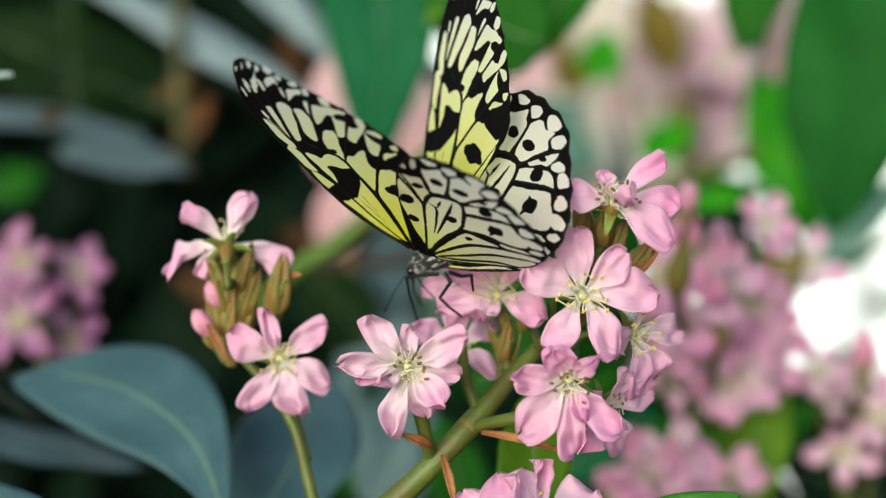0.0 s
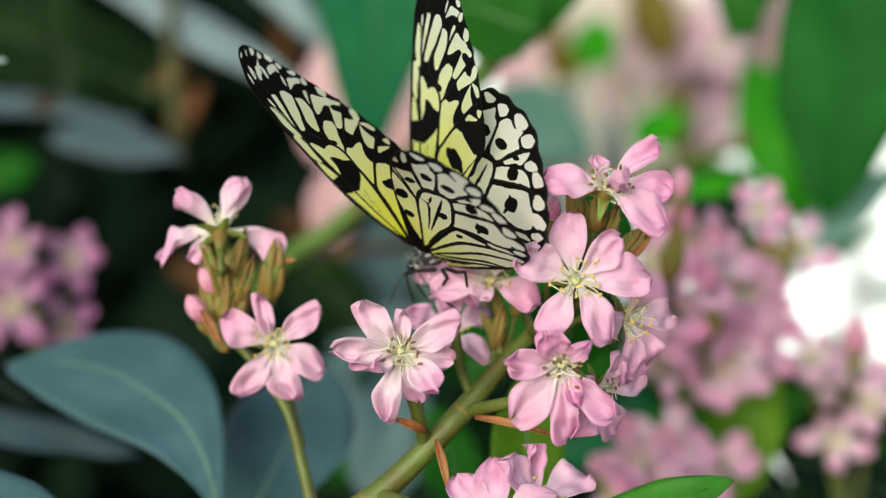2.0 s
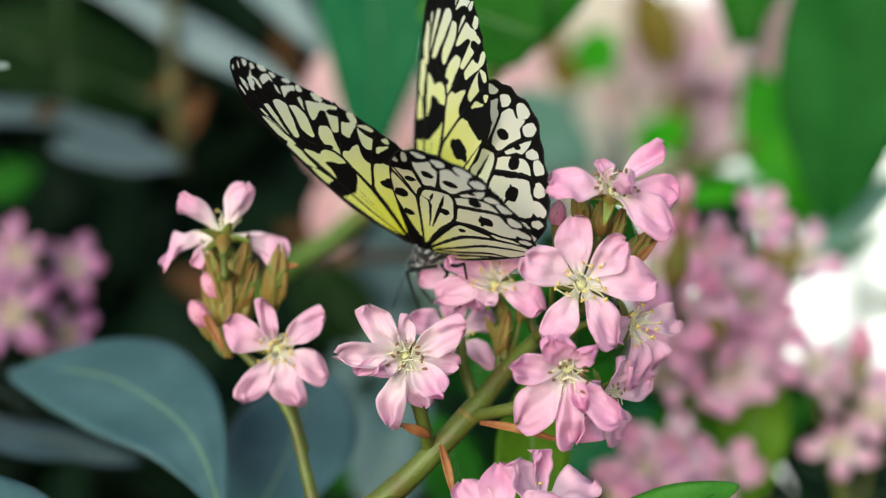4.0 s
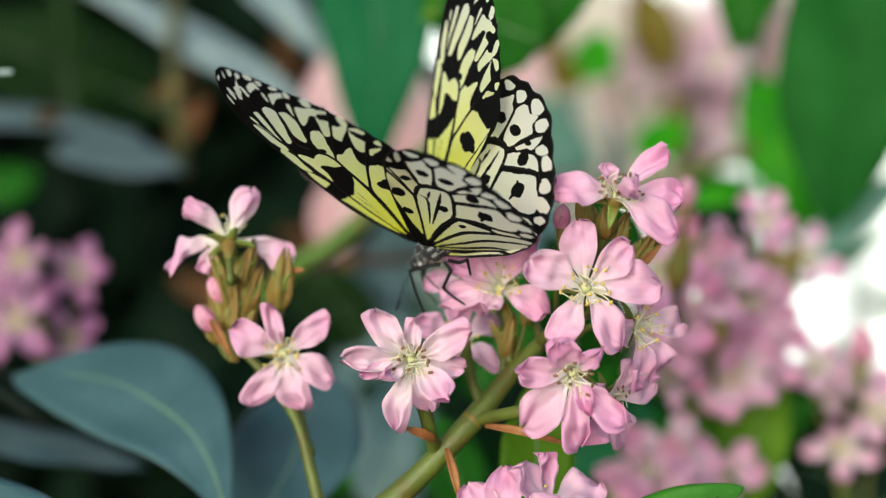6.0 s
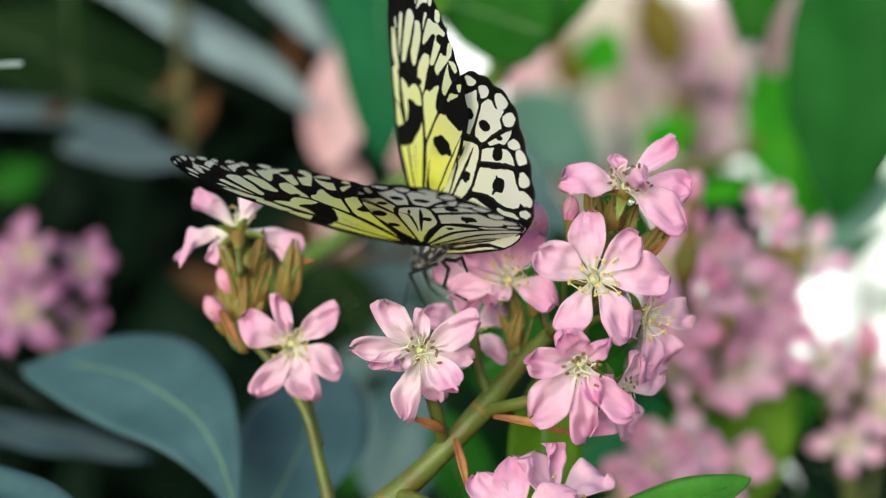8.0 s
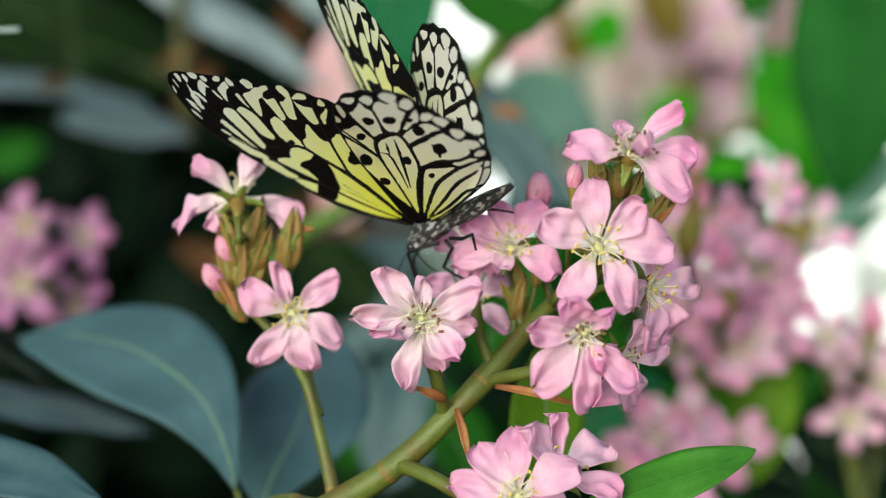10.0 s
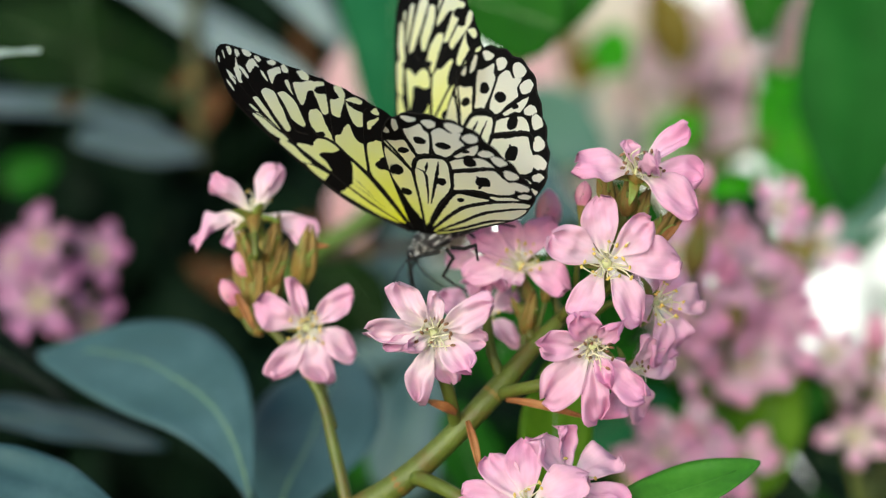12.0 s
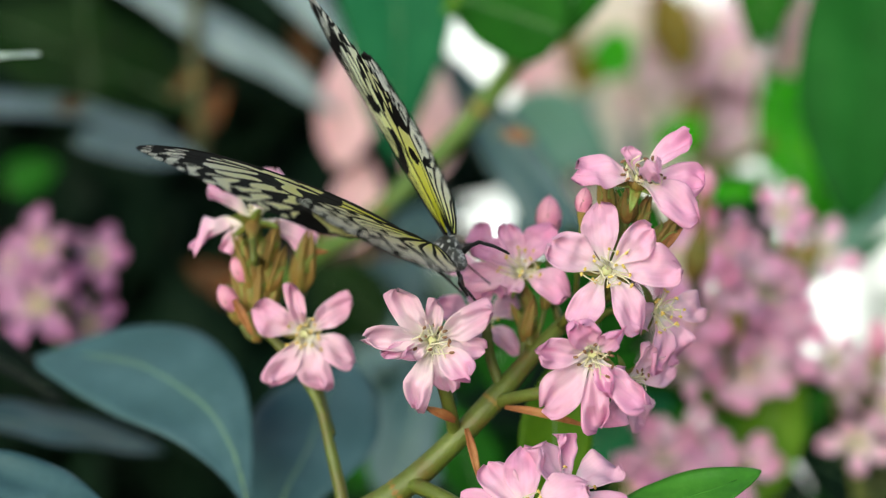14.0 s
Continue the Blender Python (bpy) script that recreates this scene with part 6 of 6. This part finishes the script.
    for run, width in zip(runs, (1.0, 0.75, 0.75, 0.75, 0.75, 0.85, 0.95, 1.0, 0.95, 0.8)):
        run = smooth_flat(run)
        w.line(run, width)
        raised.append(w.vein(run, 0.17, 0.11))
    raised.append(w.vein([membrane(1.0, i / 60) for i in range(61)], 0.2, 0.2))
    return w.mesh("hindwing", 170, 230, membrane, WING_HIND), raised


def wing_object(name, made, label):
    ob = link(name, made[0], butterfly, None, label)
    for v in made[1]:
        link("vein", v, ob)
    return ob


butterfly = tagged(new("butterfly"), "black-veined white and lemon-yellow butterfly clinging to the pink flowers", "butterfly")
FORE, HIND = forewing_mesh(), hindwing_mesh()
left_forewing = wing_object("forewing", FORE, "long white and yellow forewing with black veins and blotches")
right_forewing = wing_object("forewing", FORE, "long white and yellow forewing with black veins and blotches")
left_hindwing = wing_object("hindwing", HIND, "rounded white hindwing with black veins and spots")
right_hindwing = wing_object("hindwing", HIND, "rounded white hindwing with black veins and spots")
right_hindwing.scale = (1.12, 1.12, 1.0)


def body_part(name, pts, radii, mat, label="", segs=12, n=16):
    return tube(name, pts, radii, mat, butterfly, segs, n, label)


body_part("thorax", [(0.006, 0, -0.003), (0.004, 0, -0.0025), (0.0, 0, -0.003), (-0.005, 0, -0.0042), (-0.0075, 0, -0.005)], [0.0014, 0.0030, 0.0035, 0.0027, 0.0015], BODY_BLACK, "black thorax flecked with white")
abdomen = body_part("abdomen", [(-0.006, 0, -0.0045), (-0.013, 0, -0.0055), (-0.022, 0, -0.0065), (-0.031, 0, -0.0075)], [0.0018, 0.0024, 0.0021, 0.0008], BODY_BLACK, "slender grey abdomen")
head = body_part("head", [(0.0056, 0, -0.0028), (0.0075, 0, -0.0034), (0.0098, 0, -0.0042)], [0.0012, 0.0021, 0.0012], BODY_BLACK, "small black and white head")
for s in (1, -1):
    vs, fs = ball_data((0.0084, 0.0015 * s, -0.0035), 0.0014, 12, 8)
    link("eye", mesh_from("eye", vs, fs, [EYE]), head, None, "shiny black eye")
    tube("antenna", [(0.0095, 0.0006 * s, -0.0034), (0.015, 0.003 * s, -0.005), (0.023, 0.006 * s, -0.009)], [0.00013, 0.00012, 0.00022], CHITIN, head, 6, 10, "thin black antenna")
tube("proboscis", [(0.0098, 0, -0.0046), (0.0108, 0, -0.009), (0.0098, 0, -0.013), (0.008, 0, -0.017)], [0.0002, 0.0002, 0.00015], CHITIN, head, 6, 12)
for joints in (
    [(-0.0007, 0.002, -0.007), (0.0026, 0.004, -0.0048), (0.0064, 0.0055, -0.0034), (0.0099, 0.006, -0.0084), (0.0132, 0.0065, -0.0150)],
    [(-0.003, 0.002, -0.0074), (-0.0039, 0.003, -0.0099), (0.0017, 0.0045, -0.0120), (0.0002, 0.005, -0.0152), (-0.0022, 0.0055, -0.0185)],
    [(-0.0048, 0.002, -0.0078), (-0.0090, 0.003, -0.0096), (-0.0138, 0.004, -0.0101), (-0.0128, 0.0045, -0.0118), (-0.0118, 0.005, -0.0136)],
    [(0.0030, -0.002, -0.0054), (0.0100, -0.003, -0.0052), (0.0175, -0.004, -0.0068), (0.0229, -0.005, -0.0107), (0.0247, -0.006, -0.0158)],
    [(-0.002, -0.002, -0.0060), (-0.003, -0.0045, -0.0066), (-0.004, -0.0065, -0.0076), (-0.0036, -0.008, -0.0108), (-0.003, -0.009, -0.0145)],
    [(-0.005, -0.002, -0.0064), (-0.0075, -0.0045, -0.0066), (-0.010, -0.0065, -0.0076), (-0.013, -0.008, -0.0108), (-0.016, -0.009, -0.0145)],
):
    corners = []
    for a, b in zip(joints, joints[1:]):
        corners += [Vector(a), Vector(a).lerp(Vector(b), 0.12), Vector(a).lerp(Vector(b), 0.88)]
    body_part("leg", corners + [Vector(joints[-1])], [0.00055, 0.00048, 0.0004, 0.00034, 0.00026], CHITIN, "thin black jointed leg", 7, 30)


def motions():
    walk(butterfly, [
    (0, pose(-0.0045, -0.0027, 1.2127, -32.54, 19.86, 125.61)),
    (0.5, pose(-0.0040, -0.0007, 1.2107, -32.89, 19.52, 124.28)),
    (1, pose(-0.0038, 0.0013, 1.2101, -33.38, 19.27, 122.74)),
    (1.5, pose(-0.0037, 0.0078, 1.2096, -33.55, 19.20, 121.61)),
    (2, pose(-0.0034, 0.0044, 1.2092, -33.24, 19.53, 121.09)),
    (2.5, pose(-0.0033, 0.0054, 1.2090, -32.98, 20.32, 120.86)),
    (3, pose(-0.0038, 0.0091, 1.2092, -33.05, 21.21, 120.69)),
    (5.5, pose(-0.0050, 0.0043, 1.2126, -33.87, 26.92, 118.12)),
    (6, pose(-0.0052, 0.0020, 1.2128, -33.81, 25.78, 119.25)),
    (6.5, pose(-0.0053, 0.0014, 1.2141, -34.22, 24.16, 120.42)),
    (7, pose(-0.0056, -0.0012, 1.2129, -35.90, 23.93, 119.73)),
    (7.5, pose(-0.0058, 0.0022, 1.2117, -39.47, 25.72, 116.77)),
    (8, pose(-0.0087, 0.0045, 1.2099, -42.73, 27.79, 113.77)),
    (8.2, pose(-0.0070, -0.0013, 1.2109, -43.47, 28.41, 112.96)),
    (10.3, pose(-0.0097, 0.0034, 1.2072, -34.09, 28.91, 129.17)),
    (10.5, pose(-0.0106, -0.0027, 1.2078, -33.12, 27.87, 130.79)),
    (11, pose(-0.0112, 0.0002, 1.2093, -31.23, 25.78, 134.01)),
    (11.5, pose(-0.0110, -0.0012, 1.2105, -31.00, 26.13, 133.74)),
    (12, pose(-0.0111, 0.0017, 1.2096, -31.80, 28.12, 131.21)),
    (12.5, pose(-0.0115, 0.0036, 1.2099, -32.30, 29.50, 129.85)),
    (13, pose(-0.0119, 0.0045, 1.2096, -32.26, 30.80, 129.01)),
    (13.5, pose(-0.0111, 0.0003, 1.2066, -32.04, 32.55, 127.44)),
    (13.8, pose(-0.0109, -0.0048, 1.2069, -20.80, 16.76, 129.27)),
    (14, pose(-0.0074, -0.0097, 1.2090, -50.46, 3.91, 89.84)),
    ])
    walk(left_forewing, [
    (0, pose(-0.0018, 0.0032, 0.0011, -43.92, -65.47, 129.98)),
    (0.5, pose(-0.0019, 0.0032, 0.0011, -45.22, -67.43, 129.41)),
    (1, pose(-0.0020, 0.0031, 0.0010, -45.03, -66.70, 129.62)),
    (1.5, pose(-0.0021, 0.0031, 0.0010, -49.44, -65.60, 134.17)),
    (2, pose(-0.0021, 0.0031, 0.0010, -52.64, -69.06, 138.11)),
    (2.5, pose(-0.0021, 0.0031, 0.0009, -55.75, -69.28, 141.52)),
    (3, pose(-0.0021, 0.0031, 0.0009, -52.17, -67.65, 138.99)),
    (5.5, pose(-0.0021, 0.0032, 0.0007, -48.13, -58.29, 132.65)),
    (6, pose(-0.0021, 0.0032, 0.0007, -45.50, -60.67, 130.23)),
    (6.5, pose(-0.0020, 0.0031, 0.0009, -46.47, -56.48, 130.20)),
    (7, pose(-0.0021, 0.0031, 0.0009, -47.42, -59.11, 130.33)),
    (7.5, pose(-0.0022, 0.0030, 0.0009, -50.14, -57.41, 133.21)),
    (8, pose(-0.0023, 0.0030, 0.0009, -34.68, -52.70, 117.74)),
    (8.2, pose(-0.0023, 0.0030, 0.0009, -48.37, -58.97, 134.08)),
    (10.3, pose(-0.0015, 0.0034, 0.0011, 22.81, -73.56, 59.94)),
    (10.5, pose(-0.0014, 0.0034, 0.0011, -24.79, -80.07, 110.01)),
    (11, pose(-0.0013, 0.0034, 0.0012, -31.82, -74.90, 117.37)),
    (11.5, pose(-0.0013, 0.0034, 0.0011, -33.13, -69.01, 116.90)),
    (12, pose(-0.0014, 0.0034, 0.0011, -31.51, -70.85, 114.56)),
    (12.5, pose(-0.0015, 0.0034, 0.0010, -37.89, -66.38, 121.06)),
    (13, pose(-0.0015, 0.0034, 0.0009, -40.19, -63.07, 124.28)),
    (13.5, pose(-0.0015, 0.0034, 0.0008, -8.11, -74.22, 90.59)),
    (13.8, pose(-0.0017, 0.0034, 0.0006, 45.12, -69.50, 36.18)),
    (14, pose(-0.0114, 0.0027, 0.0033, -44.22, -65.64, 124.73)),
    ])
    walk(left_hindwing, [
    (0, pose(-0.0018, 0.0039, 0.0009, -43.92, -65.47, 129.98)),
    (0.5, pose(-0.0018, 0.0038, 0.0009, -45.22, -67.43, 129.41)),
    (1, pose(-0.0019, 0.0038, 0.0009, -45.03, -66.70, 129.62)),
    (1.5, pose(-0.0020, 0.0037, 0.0008, -49.44, -65.60, 134.17)),
    (2, pose(-0.0020, 0.0038, 0.0008, -52.64, -69.06, 138.11)),
    (2.5, pose(-0.0020, 0.0038, 0.0008, -55.75, -69.28, 141.52)),
    (3, pose(-0.0020, 0.0038, 0.0007, -52.17, -67.65, 138.99)),
    (5.5, pose(-0.0020, 0.0038, 0.0004, -48.13, -58.29, 132.65)),
    (6, pose(-0.0020, 0.0038, 0.0005, -45.50, -60.67, 130.23)),
    (6.5, pose(-0.0019, 0.0038, 0.0006, -46.47, -56.48, 130.20)),
    (7, pose(-0.0019, 0.0037, 0.0007, -47.42, -59.11, 130.33)),
    (7.5, pose(-0.0020, 0.0037, 0.0007, -50.14, -57.41, 133.21)),
    (8, pose(-0.0021, 0.0036, 0.0006, -34.68, -52.70, 117.74)),
    (8.2, pose(-0.0022, 0.0036, 0.0007, -48.37, -58.97, 134.08)),
    (10.3, pose(-0.0014, 0.0040, 0.0009, 22.81, -73.56, 59.94)),
    (10.5, pose(-0.0014, 0.0041, 0.0010, -24.79, -80.07, 110.01)),
    (11, pose(-0.0012, 0.0041, 0.0010, -31.82, -74.90, 117.37)),
    (11.5, pose(-0.0012, 0.0041, 0.0009, -33.13, -69.01, 116.90)),
    (12, pose(-0.0013, 0.0041, 0.0009, -31.51, -70.85, 114.56)),
    (12.5, pose(-0.0014, 0.0041, 0.0008, -37.89, -66.38, 121.06)),
    (13, pose(-0.0014, 0.0041, 0.0007, -40.19, -63.07, 124.28)),
    (13.5, pose(-0.0014, 0.0041, 0.0006, -8.11, -74.22, 90.59)),
    (13.8, pose(-0.0016, 0.0041, 0.0004, 45.12, -69.50, 36.18)),
    (14, pose(-0.0041, 0.0014, 0.0029, -22.10, -69.78, 108.63)),
    ])
    walk(right_forewing, [
    (0, pose(0.0003, -0.0059, 0.0013, -157.11, -45.16, -125.62)),
    (0.5, pose(0.0008, -0.0054, 0.0018, -154.16, -47.93, -129.31)),
    (1, pose(0.0011, -0.0051, 0.0021, -154.76, -47.66, -130.09)),
    (1.5, pose(0.0012, -0.0052, 0.0028, -142.34, -47.88, -142.93)),
    (2, pose(0.0012, -0.0054, 0.0032, -138.26, -48.62, -146.98)),
    (2.5, pose(0.0015, -0.0049, 0.0025, -145.52, -50.31, -137.63)),
    (3, pose(0.0010, -0.0053, 0.0035, -139.63, -48.38, -144.68)),
    (5.5, pose(0.0001, -0.0059, 0.0032, -148.04, -40.27, -133.49)),
    (6, pose(-0.0000, -0.0062, 0.0030, -150.36, -40.16, -132.66)),
    (6.5, pose(0.0000, -0.0064, 0.0021, -154.44, -40.38, -128.89)),
    (7, pose(-0.0001, -0.0065, 0.0022, -155.14, -38.61, -128.41)),
    (7.5, pose(0.0003, -0.0060, 0.0021, -151.14, -36.90, -130.89)),
    (8, pose(0.0007, -0.0055, 0.0024, -143.35, -44.83, -136.45)),
    (8.2, pose(0.0009, -0.0057, 0.0027, -143.77, -41.17, -135.26)),
    (10.3, pose(-0.0006, -0.0064, 0.0041, -139.88, -71.31, -159.16)),
    (10.5, pose(-0.0002, -0.0061, 0.0036, -133.62, -64.17, -163.10)),
    (11, pose(-0.0000, -0.0059, 0.0046, -166.64, -49.82, -113.19)),
    (11.5, pose(-0.0000, -0.0059, 0.0046, -165.19, -48.00, -113.94)),
    (12, pose(-0.0002, -0.0059, 0.0048, -160.17, -48.06, -117.67)),
    (12.5, pose(-0.0004, -0.0058, 0.0050, -156.98, -46.33, -119.71)),
    (13, pose(-0.0007, -0.0059, 0.0049, -155.11, -45.16, -120.73)),
    (13.5, pose(-0.0002, -0.0054, 0.0051, -156.85, -54.95, -120.65)),
    (13.8, pose(0.0008, -0.0053, 0.0055, -142.69, -70.48, -149.24)),
    (14, pose(0.0031, -0.0026, -0.0011, -176.10, -70.80, -84.81)),
    ])
    walk(right_hindwing, [
    (0, pose(0.0040, -0.0012, -0.0021, -161.44, -48.12, -102.70)),
    (0.5, pose(0.0039, -0.0011, -0.0023, -162.45, -52.75, -103.91)),
    (1, pose(0.0041, -0.0011, -0.0023, -161.31, -54.48, -104.88)),
    (1.5, pose(0.0040, -0.0011, -0.0024, -156.62, -58.17, -109.48)),
    (2, pose(0.0041, -0.0011, -0.0026, -157.94, -59.69, -108.84)),
    (2.5, pose(0.0041, -0.0011, -0.0024, -156.30, -60.03, -109.93)),
    (3, pose(0.0038, -0.0014, -0.0021, -155.23, -60.31, -110.89)),
    (5.5, pose(0.0037, -0.0016, -0.0013, -151.69, -49.53, -113.27)),
    (6, pose(0.0036, -0.0016, -0.0012, -155.32, -48.56, -109.85)),
    (6.5, pose(0.0039, -0.0014, -0.0015, -153.05, -46.74, -109.32)),
    (7, pose(0.0038, -0.0014, -0.0015, -156.52, -44.67, -106.57)),
    (7.5, pose(0.0039, -0.0012, -0.0015, -152.93, -46.06, -109.48)),
    (8, pose(0.0033, -0.0019, -0.0009, -150.65, -53.23, -115.84)),
    (8.2, pose(0.0034, -0.0017, -0.0003, -158.90, -44.62, -106.48)),
    (10.3, pose(0.0022, -0.0027, -0.0008, 162.36, -57.54, -86.71)),
    (10.5, pose(0.0027, -0.0025, -0.0005, -177.91, -59.51, -95.39)),
    (11, pose(0.0020, -0.0031, 0.0001, -170.63, -53.00, -101.77)),
    (11.5, pose(0.0026, -0.0027, -0.0006, -166.84, -53.68, -105.57)),
    (12, pose(0.0021, -0.0029, -0.0002, -168.16, -53.89, -105.59)),
    (12.5, pose(0.0024, -0.0027, -0.0002, -161.34, -54.62, -109.84)),
    (13, pose(0.0024, -0.0028, 0.0000, -157.64, -53.17, -111.61)),
    (13.5, pose(0.0023, -0.0028, 0.0009, -176.77, -57.54, -99.89)),
    (13.8, pose(0.0024, -0.0026, -0.0008, 163.24, -56.40, -80.18)),
    (14, pose(0.0032, -0.0033, -0.0013, 134.57, -62.13, -31.73)),
    ])


motions()
